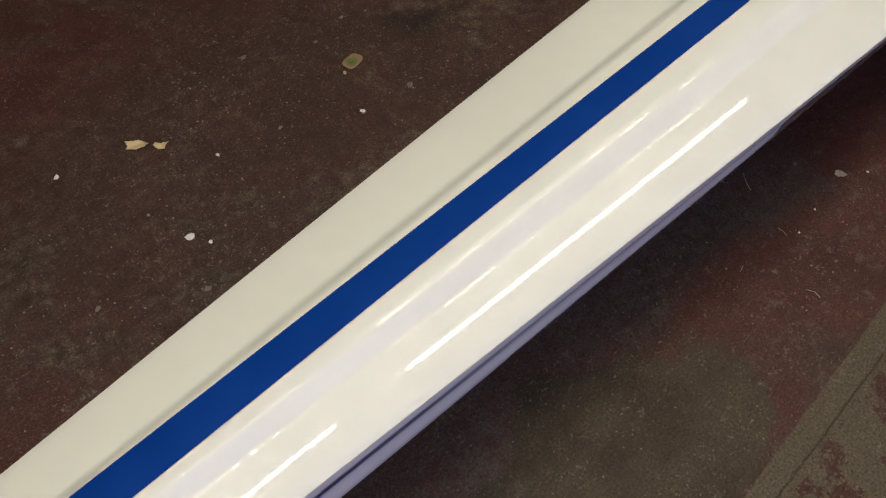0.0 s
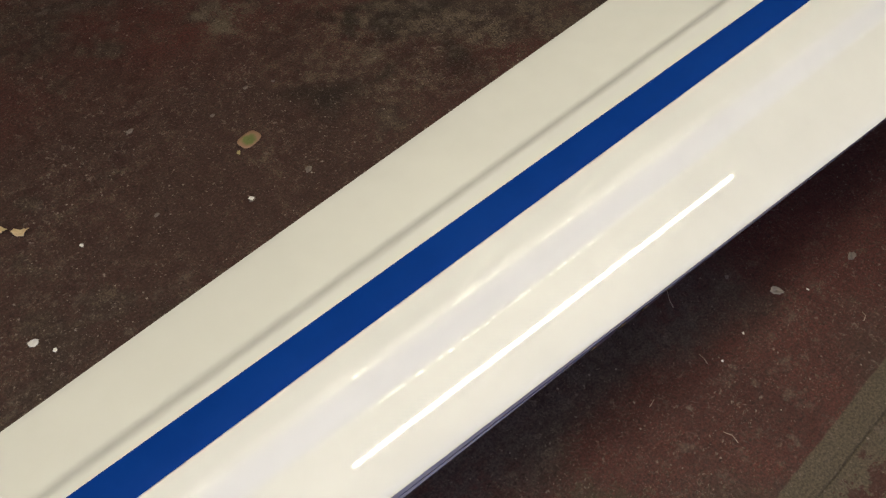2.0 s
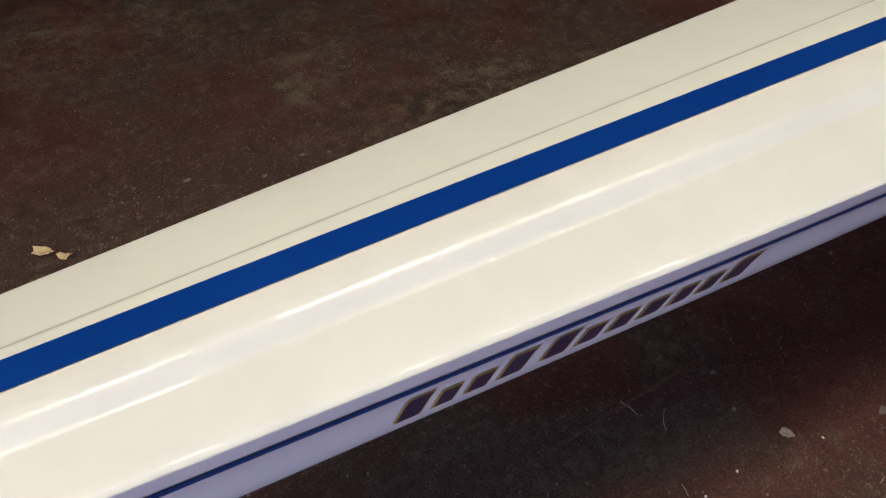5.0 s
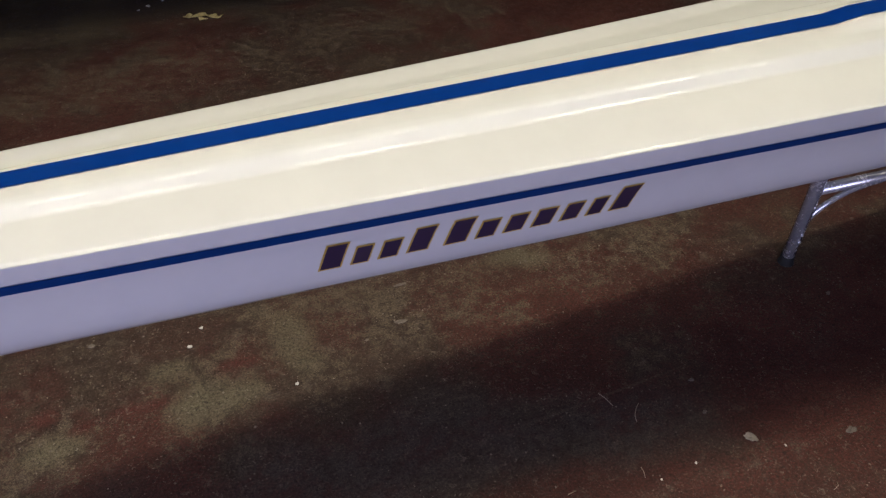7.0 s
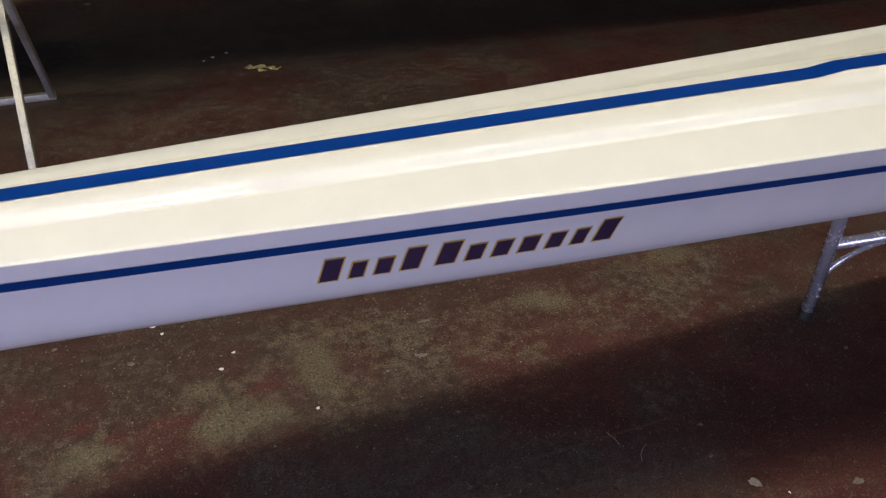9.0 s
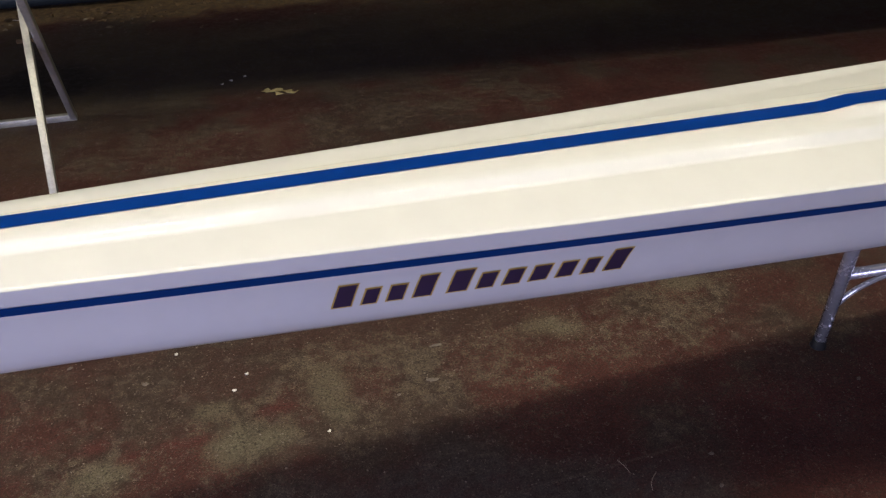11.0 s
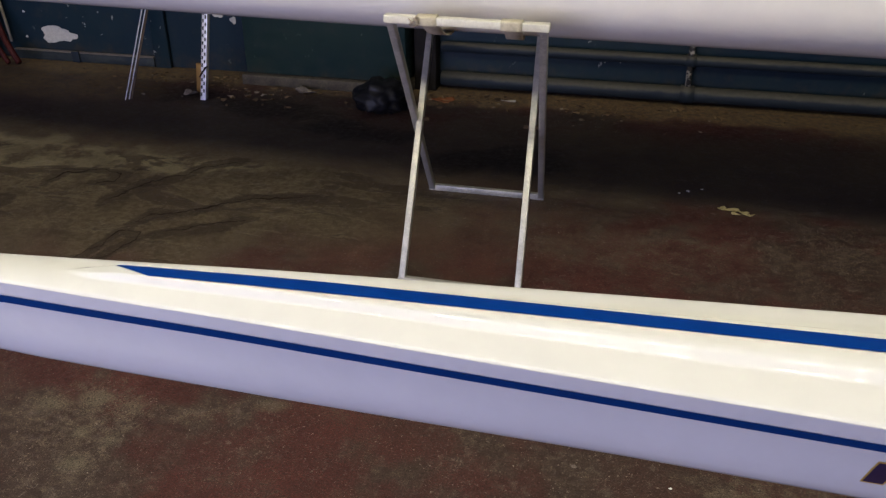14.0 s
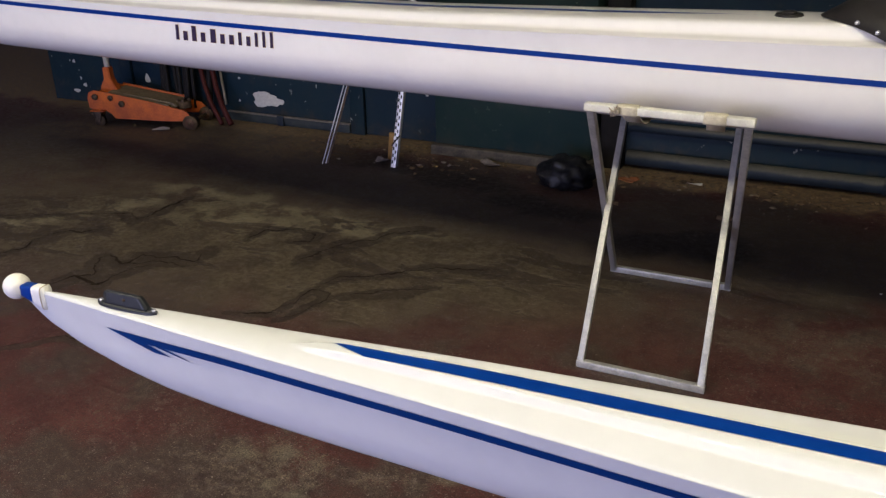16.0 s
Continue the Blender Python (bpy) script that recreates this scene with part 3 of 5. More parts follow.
def floor_sheet():
    """One sheet, finer where it is seen close, that carries the floor zones with ragged outlines."""
    xs = np.concatenate([np.linspace(-9, -4.7, 12)[:-1], np.linspace(-4.7, 3.1, 391), np.linspace(3.1, 9, 14)[1:]])
    ys = np.concatenate([np.linspace(-9, -0.5, 18)[:-1], np.linspace(-0.5, 4.0, 226), np.linspace(4.0, 9, 12)[1:]])
    X, Y = (m.ravel() for m in np.meshgrid(xs, ys))
    nx, ny = len(xs), len(ys)
    i = (np.arange(ny - 1)[:, None] * nx + np.arange(nx - 1)[None, :]).ravel()
    me = bpy.data.meshes.new("floor")
    me.from_pydata(np.stack([X, Y, np.zeros_like(X)], 1).tolist(), [], np.stack([i, i + 1, i + nx + 1, i + nx], 1).tolist())
    drift = np.zeros((len(X), 2))
    for octave, (scale, size) in enumerate(((3.2, 0.11), (6.4, 0.06), (13.0, 0.035), (26.0, 0.018))):
        drift += size * np.array([noise.noise_vector((x * scale, y * scale, 5.0 * octave))[:2] for x, y in zip(X, Y)])
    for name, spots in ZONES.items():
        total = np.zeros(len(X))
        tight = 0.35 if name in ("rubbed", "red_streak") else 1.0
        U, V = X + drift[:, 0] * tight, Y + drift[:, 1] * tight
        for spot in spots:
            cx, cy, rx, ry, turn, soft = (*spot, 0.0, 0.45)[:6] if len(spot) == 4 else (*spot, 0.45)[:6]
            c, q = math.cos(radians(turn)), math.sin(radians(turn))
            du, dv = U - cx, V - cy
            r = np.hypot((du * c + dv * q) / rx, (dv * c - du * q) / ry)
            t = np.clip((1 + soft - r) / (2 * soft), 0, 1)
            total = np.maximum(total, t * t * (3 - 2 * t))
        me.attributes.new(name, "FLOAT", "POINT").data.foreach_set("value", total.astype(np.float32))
    # broken ground along the cracks
    U, V = X + 0.4 * drift[:, 0], Y + 0.4 * drift[:, 1]
    near = np.full(len(X), 9.0)
    for points, wide in CRACKS:
        for (ax, ay), (bx, by) in zip(points, points[1:]):
            k = np.clip(((U - ax) * (bx - ax) + (V - ay) * (by - ay)) / ((bx - ax) ** 2 + (by - ay) ** 2), 0, 1)
            near = np.minimum(near, np.hypot(U - ax - k * (bx - ax), V - ay - k * (by - ay)) / (wide * 2.6))
    me.attributes.new("broken", "FLOAT", "POINT").data.foreach_set("value", np.clip(1.3 - near, 0, 1).astype(np.float32))
    me.materials.append(FLOOR)
    return tagged(new("floor", me), "worn oxide-red painted concrete floor, cracked and stained", "floor", kind="structure")


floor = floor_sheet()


def crack(points, seed, wide=0.018, wander=0.035):
    """A ragged crack along a bent line on the floor, wider where crumbs have gone."""
    random.seed(seed)
    rows = []
    for leg, (p0, p1) in enumerate(zip(points, points[1:])):
        a, d = Vector((*p0, 0)), Vector((p1[0] - p0[0], p1[1] - p0[1], 0))
        n = max(int(d.length / 0.006), 4)
        side = Vector((-d.y, d.x, 0)).normalized()
        for k in range(n):
            p = a + d * (k / n)
            u = (leg + k / n) / (len(points) - 1)
            off = wander * noise.fractal(Vector((p.x * 6, p.y * 6, seed)), 0.8, 2.1, 6) * min(1, 6 * u, 6 * (1 - u) + 0.3)
            gape = noise.noise(Vector((p.x * 7, p.y * 7, seed + 3)))
            w = wide * max(0.16 + 1.2 * max(gape, 0) ** 1.2 + 0.2 * noise.noise(Vector((k * 0.45, seed, leg))), 0.07) * min(1, 8 * u + 0.2, 8 * (1 - u) + 0.1)
            c = p + side * off + Vector((0, 0, 0.0012))
            rows.append([c - side * w * random.uniform(0.6, 1.4), c + side * w * random.uniform(0.6, 1.4)])
    return part("crack", grid(rows), CRACK, floor)


for k, (points, wide) in enumerate(CRACKS):
    crack(points, k + 1, 0.6 * wide)


def wall_y(x):
    return 3.865 + 0.035 * x


def wall_slab(x0, x1, z0, z1, front, depth):
    """A slab that follows the line of the long wall."""
    bm = box((x0, 0, z0), (x1, depth, z1), 0.004)
    for v in bm.verts:
        v.co.y += wall_y(v.co.x) - front
    return bm


structure("wall_north", wall_slab(-5.0, 8.9, 0, 4.8, 0, 0.2), WALL, "dark blue painted steel-clad wall, chipped at the foot", "wall")
structure("wall_recess", box((-4.999, 3.895, 0), (-4.8, 8.9, 4.8)), WALL, "dark blue wall turning the corner", "wall")
structure("wall_far", box((-8.9, 8.7, 0), (-5.0, 8.9, 4.8)), PLASTER, "dull grey plaster wall in the dark corner", "wall")
structure("wall_west", box((-9.1, -5.2, 0), (-8.9, 8.9, 4.8)), PLASTER, "dull grey plaster end wall", "wall")
structure("wall_east", box((8.9, -5.2, 0), (9.1, 4.4, 4.8)), PLASTER, "dull grey plaster end wall", "wall")
structure("ceiling", box((-9.1, -5.2, 4.8), (9.1, 8.9, 3.8)), PLASTER, "plain grey ceiling", "ceiling")
# the wall behind the camera, with the open doorway that lets daylight in
structure("wall_south", box((-9.1, -5.2, 0), (-4.5, -5.0, 4.8)), PLASTER, "dull grey plaster wall beside the doorway", "wall")
structure("wall_south_east", box((0.1, -5.2, 0), (9.1, -5.0, 4.8)), PLASTER, "dull grey plaster wall beside the doorway", "wall")
structure("door_lintel", box((-4.5, -5.2, 2.8), (0.1, -5.0, 4.8)), PLASTER, "plain wall over the wide doorway", "wall")

# ---- the near boat ----
BOW, STERN = -0.925, 6.55


def mid(x):
    return 0.3202 + 0.0498 * x


def half(x):
    if x < 1.8:
        return max(0.0732 + 0.0709 * x - 0.006 * x * x, 0.004)
    if x < 2.8:
        u = x - 1.8
        return 0.1814 + 0.0493 * u - 0.0246 * u * u
    return 0.2061 * math.sqrt(max(1 - ((x - 2.8) / (STERN - 2.8)) ** 2.2, 0.0004))


ROLL = 0.009


def sheer(x):
    """How far the deck's edge rises again towards the middle of the boat."""
    u = min(max(x - 1.15, 0), 1.2)
    return 0.011 * u


def rim_z(x):
    """Height of the deck's edge, before the boat's slight roll."""
    return 0.8214 - 0.0017 * min(x, 2.2) ** 2 - 0.0030 * step(-x, 0.0, 0.4) + sheer(x)


KEEL = [(-0.925, 0.790), (-0.89, 0.758), (-0.80, 0.719), (-0.70, 0.691), (-0.60, 0.673), (-0.50, 0.664), (-0.41, 0.659), (-0.25, 0.655), (0.0, 0.651), (0.5, 0.651), (0.85, 0.644), (1.14, 0.637), (1.6, 0.632), (4.8, 0.632), (6.1, 0.70), (6.55, 0.79)]


def keel_z(x):
    return between(x, KEEL)


def top_z(x):
    return 0.8446 + 0.0125 * min(x, 2.0) - 0.0042 * min(x, 2.0) ** 2 - 0.0025 * step(-x, 0.0, 0.4)


def spine(x):
    return max(0.0185 + 0.0245 * x, 0.004) if x < 1.9 else 0.065


SIDE = [(1.0, 0.0), (0.992, 0.02), (0.975, 0.10), (0.925, 0.2), (0.862, 0.32), (0.822, 0.42), (0.797, 0.52), (0.776, 0.60), (0.735, 0.71), (0.665, 0.81), (0.55, 0.90), (0.40, 0.96), (0.20, 0.99), (0.0, 1.0)]


def hull_point(x, d, sign, proud=0.0):
    """The hull's skin at a share d of its depth."""
    z0, z1, w = rim_z(x), keel_z(x), half(x)
    k = between(d, [(b, a) for a, b in SIDE])
    return (x, mid(x) + sign * (w * k + proud), z0 + (z1 - z0) * d + ROLL * sign * w * k)


def spine_edge(x):
    """Half the width of the spine, which starts in a blunt rounded nose."""
    s = min(spine(x), half(x) * 0.55)
    if x < -0.26:
        s = (s + 0.013) * math.sqrt(max(1 - ((-0.26 - x) / 0.085) ** 2, 0)) - 0.013
    return s


def ease(x, a, b):
    """A step that leaves and arrives very gently."""
    t = min(max((x - a) / (b - a), 0), 1)
    return t * t * t * (t * (6 * t - 15) + 10)


def deck_z(x, v):
    """The deck's height at v from the middle line: a spine with sloping sides on a cambered deck."""
    w, s, zr = half(x), spine_edge(x), rim_z(x)
    soft, roll = (0.0025 if v < 0 else 0.0009), ROLL * v
    # the shoulder towards the camera is set further out than the one beyond
    start = between(x, [(-0.2, -0.0035), (0.3, 0.0035 if v < 0 else -0.0055)])
    wide = between(x, [(-0.2, 0.0135), (0.2, 0.015), (0.65, 0.0225)]) if v < 0 else between(x, [(-0.2, 0.0135), (0.3, 0.0175)])
    v = abs(v + 0.003 * max(1 - abs(v) / w, 0))
    low = between(x, [(-0.2, 0.0100), (0.13, 0.0092), (1.05, 0.0144), (1.6, 0.0144)])
    dome = 0.28 * low * step(x, -0.2, 0.3)
    fall = low - dome
    crown = max(top_z(x) - low, zr + 0.004)
    f0 = min(max(s, 0) * 0.9, w * 0.5)
    u = min(max((v - f0) / max(w - f0 - 0.001, 1e-4), 0), 1)
    base = crown - (crown - zr - 0.0013) * u ** (1.35 + 0.75 * (1 - step(x, -0.45, -0.05)))
    nose = 0.0 if s <= -0.0129 else fall * (1 - (step if x > -0.2 else ease)(v, s + start, s + start + wide)) * step(x, -0.352, -0.235)
    lift = 0.006 * step(x, 1.545, 1.60) * (1 - step(v, max(s, 0.01) * 0.45, max(s, 0.01) * 0.62))
    round_off = soft * max((v - (w - 0.006)) / 0.006, 0) ** 2
    return base + roll + nose + dome * (1 - min(v / (max(s, 0.004) + 0.006), 1) ** 2) + lift - round_off


def deck_columns(x):
    w = half(x)
    s = max(spine_edge(x), 0.003)
    keys = [0, 0.3 * s, 0.5 * s, 0.62 * s, 0.8 * s] + [s - 0.012 + 0.0016 * k for k in range(28)]
    foot = min(s + 0.032, w * 0.85)
    keys = sorted(max(min(k, foot), 0) for k in keys)
    keys += [foot + (w - 0.006 - foot) * k / 7 for k in range(1, 8)] if w - 0.006 > foot else [foot + (w - foot) * k / 12 for k in range(1, 8)]
    rest = keys[-1]
    keys += [rest + (w - rest) * k / 4 for k in (1, 2, 3, 4)]
    return keys


def stations(a, b, n):
    return [a + (b - a) * k / n for k in range(n + 1)]


XS = stations(BOW, -0.37, 23) + stations(-0.37, -0.2, 36)[1:] + stations(-0.2, 2.4, 110)[1:] + stations(2.4, STERN, 60)[1:]
boat = thing("rowing_boat", Matrix(), "glossy white rowing shell with blue stripes, lying on trestles", "boat", "rowing shells")
rows = []
for x in XS:
    near = [hull_point(x, d, -1) for _, d in SIDE]
    far = [hull_point(x, d, 1) for _, d in SIDE]
    rows.append(near + far[-2::-1])
part("hull", grid(rows), GELCOAT, boat, "glossy white hull")
rows = []
for x in XS:
    c = deck_columns(x)
    vs = [v - 0.003 * max(1 - abs(v) / half(x), 0) for v in [-v for v in c[::-1]] + c[1:]]
    rows.append([(x, mid(x) + v, deck_z(x, v)) for v in vs])
part("deck", grid(rows), GELCOAT, boat, "glossy white cambered deck with a raised spine")


def ribbon(xs, lower, upper, n=1):
    """A thin strip between two lines."""
    rows = []
    for x in xs:
        a, b = Vector(lower(x)), Vector(upper(x))
        rows.append([a.lerp(b, k / n) for k in range(n + 1)])
    return grid(rows)


# stripe along the spine, its tip cut on a slant
def stripe_row(x):
    ws = 0.0145 + 0.0018 * max(x - 0.55, 0)
    near = -ws + 1.45 * ws * max(min((-0.193 - x) / 0.065, 1), 0)
    far = ws - 0.54 * ws * max(min((-0.234 - x) / 0.024, 1), 0)
    return [(x, mid(x) + v, deck_z(x, v) + 0.0014) for v in (near + (far - near) * k / 6 for k in range(7))]


part("deck_stripe", grid([stripe_row(x) for x in sorted([-0.258, -0.234, -0.193] + [q for q in XS if -0.258 < q < 2.9])]), BLUE, boat, "blue stripe along the spine")


def line_depth(x):
    return 0.0235 + 0.0052 * max(x, 0) + sheer(x) + 0.0085 * step(-x, 0.38, 0.75)


def side_at(x, drop, sign=-1):
    return hull_point(x, max(drop, 0) / (rim_z(x) - keel_z(x)), sign, 0.0014)


for sign in (-1, 1):
    part("side_stripe", ribbon([-0.62] + [q for q in XS if -0.615 < q < 5.6], lambda x: side_at(x, line_depth(x) + 0.0146, sign), lambda x: side_at(x, line_depth(x), sign), 2), SHADED_BLUE, boat, "thin blue stripe along the hull")
    # pointed flash at the bow end of the stripe
    tip = lambda x: side_at(x, line_depth(x) + 0.0001, sign)

    def flash_low(x):
        return side_at(x, line_depth(x) + between(x, [(-0.722, 0.0002), (-0.610, 0.0285), (-0.570, 0.0297)]), sign)

    part("bow_flash", ribbon(stations(-0.722, -0.62, 14), flash_low, tip, 4), SHADED_BLUE, boat, "pointed blue flash")
    part("bow_flash_tail", ribbon(stations(-0.62, -0.570, 8), flash_low, lambda x: side_at(x, line_depth(x) + 0.0150 + 0.0146 * (x + 0.62) / 0.05, sign), 2), SHADED_BLUE, boat, "blue flash tail")
    part("bow_flash_tail", ribbon(stations(-0.603, -0.520, 9), lambda x: side_at(x, line_depth(x) + 0.0155 + 0.0142 * (x + 0.603) / 0.083, sign),
                                  lambda x: side_at(x, line_depth(x) + between(x, [(-0.603, 0.0147), (-0.578, 0.0150), (-0.520, 0.0294)]), sign), 2), SHADED_BLUE, boat, "blue flash tail")


# painted lettering, shown as plain slanted bars with a gold edge
def lettering(parent, place, words, slant, edge, gap):
    """words: (start, widths) along the hull; heights above a base line."""
    for name, mat, grow, proud in (("lettering_edge", GOLD, edge, 0.0012), ("lettering_bar", INK, 0.0, 0.0018)):
        for start, bars in words:
            u = start
            for wide, tall in bars:
                rows = []
                for k in range(4):
                    h = -grow + (tall + 2 * grow) * k / 3
                    rows.append([place(u - grow + slant * h + (wide + 2 * grow) * j / 3, h, proud) for j in range(4)])
                part(name, grid(rows), mat, parent)
                u += wide + gap


def near_side(u, h, proud):
    z = 0.717 + h
    return hull_point(u, (rim_z(u) - z) / (rim_z(u) - keel_z(u)), -1, proud)


lettering(boat, near_side, [(0.802, [(0.023, 0.038), (0.018, 0.026), (0.020, 0.026), (0.023, 0.038)]),
                            (0.952, [(0.025, 0.038), (0.021, 0.026), (0.022, 0.026), (0.023, 0.026), (0.021, 0.026), (0.018, 0.026), (0.024, 0.038)])], 0.28, 0.0022, 0.0145)

# bow ball on its taped sleeve
def bow_at(x, dz=0.0):
    return (x, mid(x), 0.812 + dz)


def cap_rows(x0, x1, wide, n=5):
    """A sleeve of rounded box section round the stem."""
    rows = []
    for k in range(n + 1):
        x = x0 + (x1 - x0) * k / n
        lo, hi = 0.781 + 0.35 * (-0.87 - x), 0.831 - 0.06 * (-0.87 - x)
        rows.append([(x, mid(x) + wide * math.copysign(abs(math.cos(a)) ** 0.45, math.cos(a)), (lo + hi) / 2 + (hi - lo) / 2 * math.copysign(abs(math.sin(a)) ** 0.45, math.sin(a)))
                     for a in (math.tau * j / 28 for j in range(28))])
    return rows


part("sleeve", grid(cap_rows(-0.877, -0.9035, 0.0124), close=True, caps=True), TAPE, boat, "white taped sleeve")
part("tape_band", grid(cap_rows(-0.9030, -0.932, 0.0121), close=True, caps=True), BLUE, boat, "blue tape band")
bm = bmesh.new()
bmesh.ops.create_uvsphere(bm, u_segments=28, v_segments=18, radius=0.0250)
bm.transform(Matrix.Translation(bow_at(-0.953, 0.005)))
part("bow_ball", bm, RUBBER, boat, "off-white rubber bow ball")
part("cord", tube([p + Vector((0.0, 0, 0)) for p in (Vector(q) for q in cap_rows(-0.880, -0.878, 0.0128, 1)[0] + cap_rows(-0.880, -0.878, 0.0128, 1)[0][:1])], 0.0014, 8), STRING, boat, "thin cord lashing")

# number holder: a flanged foot with an upright slotted plate
holder = part("number_holder", bmesh.new(), BLACK, boat, "black plastic bow number holder")
hx0, hx1 = -0.748, -0.613


def holder_base(x):
    return deck_z(x, 0.0)


rows = []
for k in range(17):
    u = k / 16
    x = hx0 + (hx1 - hx0) * u
    wide = 0.0115 * math.sqrt(max(1 - (2 * u - 1) ** 4, 0.02))
    rows.append([(x, mid(x) + wide * math.cos(a) * 1.0, holder_base(x) + 0.001 + 0.0065 * max(math.sin(a), 0) ** 0.6) for a in (math.pi * j / 10 for j in range(11))])
part("flange", grid(rows), BLACK, holder)
rows = []
for zz, a, b, wd in ((0.004, -0.728, -0.631, 0.0075), (0.010, -0.728, -0.633, 0.006), (0.027, -0.7265, -0.644, 0.0052), (0.0305, -0.724, -0.647, 0.004)):
    n = 10
    ring = [(a + (b - a) * k / n, wd) for k in range(n + 1)] + [(b - (b - a) * k / n, -wd) for k in range(n + 1)]
    rows.append([(x, mid(x) + v, holder_base(x) + zz) for x, v in ring])
part("upright_plate", grid(rows, close=True, caps=True), BLACK, holder)
for sx in (-0.741, -0.620):
    part("screw", cylinder((sx, mid(sx), holder_base(sx) + 0.005), (sx, mid(sx), holder_base(sx) + 0.0088), 0.004, 12), CHROME, holder)
part("rivet", cylinder((-0.681, mid(-0.681) - 0.0068, holder_base(-0.681) + 0.02), (-0.681, mid(-0.681) - 0.005, holder_base(-0.681) + 0.02), 0.003, 10), GREASE, holder)

# ---- the far boat ----
def mid2(x):
    return 2.075


def half2(x):
    if x < 0.4:
        return 0.205 * math.sqrt(max(1 - ((0.4 - x) / 4.9) ** 2.0, 0.0004))
    return 0.205 * math.sqrt(max(1 - ((x - 0.4) / 4.4) ** 2.4, 0.0004))


def rim2(x):
    return 1.0672 + 0.019 * max(min(x, 0.8), -1.0) + 0.024 * step(-x, 2.0, 4.4)


def keel2(x):
    return between(x, [(-4.5, 1.02), (-4.3, 0.93), (-3.9, 0.85), (-3.2, 0.803), (-2.0, 0.788), (-0.5, 0.778), (2.5, 0.775), (4.2, 0.85), (4.8, 1.02)])


SIDE2 = [(1.0, 0.0), (0.990, 0.03), (0.970, 0.15), (0.963, 0.28), (0.974, 0.40), (0.978, 0.5), (0.957, 0.6), (0.90, 0.7), (0.80, 0.8), (0.62, 0.9), (0.42, 0.96), (0.2, 0.99), (0.0, 1.0)]


def hull2(x, d, sign, proud=0.0):
    k = between(d, [(b, a) for a, b in SIDE2])
    return (x, mid2(x) + sign * (half2(x) * k + proud), rim2(x) + (keel2(x) - rim2(x)) * d)


boat2 = thing("rowing_boat", Matrix(), "white rowing shell with thin blue line, slung in aluminium trestle", "boat", "rowing shells")
XS2 = stations(-4.5, -3.6, 20) + stations(-3.6, 1.4, 70)[1:] + stations(1.4, 4.8, 40)[1:]
part("hull", grid([[hull2(x, d, -1) for _, d in SIDE2] + [hull2(x, d, 1) for _, d in SIDE2[-2::-1]] for x in XS2]), LIT_GELCOAT, boat2, "glossy white hull")


def deck2(x, v):
    v, w = abs(v), half2(x)
    z = rim2(x) + 0.012 * (1 - (v / w) ** 2)
    raise_ = between(x, [(-3.4, 0.010), (-2.0, 0.022), (-0.9, 0.026), (-0.3, 0.028), (0.2, 0.033), (1.0, 0.034)])
    return z + raise_ * (1 - step(v, w * 0.56, w * 0.72))


rows = []
for x in XS2:
    w = half2(x)
    vs = [w * k for k in (0, 0.2, 0.4, 0.55, 0.6, 0.63, 0.66, 0.69, 0.72, 0.8, 0.9, 0.97, 1.0)]
    rows.append([(x, mid2(x) + v, deck2(x, v) - (0.002 if abs(v) >= w else 0)) for v in [-q for q in vs[::-1]] + vs[1:]])
part("deck", grid(rows), LIT_GELCOAT, boat2, "glossy white deck with a raised middle")


def line2(x):
    return rim2(x) - 0.9935 + 0.0095 * x - 0.001 * x * x


for sign in (-1, 1):
    def at2(x, drop, sg=sign):
        return hull2(x, drop / (rim2(x) - keel2(x)), sg, 0.0015)

    def low2(x):
        return at2(x, line2(x) + 0.0165)

    def high2(x):
        # cut off on the slant
        return at2(x, line2(x) + 0.016 * min(max((x - 0.612) / 0.036, 0), 1))

    part("side_stripe", ribbon(sorted([0.612, 0.648] + [q for q in XS2 if -4.1 < q < 0.61]), low2, high2, 2), BLUE, boat2, "thin blue stripe along the hull")
part("deck_stripe", grid([[(x, mid2(x) + v, deck2(x, v) + 0.001) for v in (q * (1 - 0.97 * step(x, -0.30, 0.11)) for q in (-0.016, 0, 0.016))] for x in stations(-3.4, 0.11, 60)]), BLUE, boat2, "blue stripe along the deck")


def far_side(u, h, proud):
    z = 0.934 + h
    return hull2(u, (rim2(u) - z) / (rim2(u) - keel2(u)), -1, proud)


lettering(boat2, far_side, [(-2.02, [(0.0156, 0.056), (0.0221, 0.034), (0.0221, 0.056), (0.0221, 0.034)]),
                            (-1.845, [(0.0260, 0.050), (0.0208, 0.034), (0.0221, 0.034), (0.0156, 0.046), (0.0182, 0.034), (0.0130, 0.050), (0.0130, 0.056), (0.0130, 0.056)])], 0.02, 0.0012, 0.0222)
# deck hatch
hatch_m = Matrix.Translation((0.189, mid2(0), deck2(0.189, 0)))
bm = bmesh.new()
bmesh.ops.create_cone(bm, cap_ends=True, segments=28, radius1=0.041, radius2=0.037, depth=0.008)
bm.transform(hatch_m @ Matrix.Translation((0, 0, 0.003)))
part("hatch_rim", bm, GUARD, boat2, "black round deck hatch")
bm = bmesh.new()
bmesh.ops.create_cone(bm, cap_ends=True, segments=28, radius1=0.022, radius2=0.019, depth=0.008)
bm.transform(hatch_m @ Matrix.Translation((0, 0, 0.009)))
part("hatch_plug", bm, GUARD, boat2)
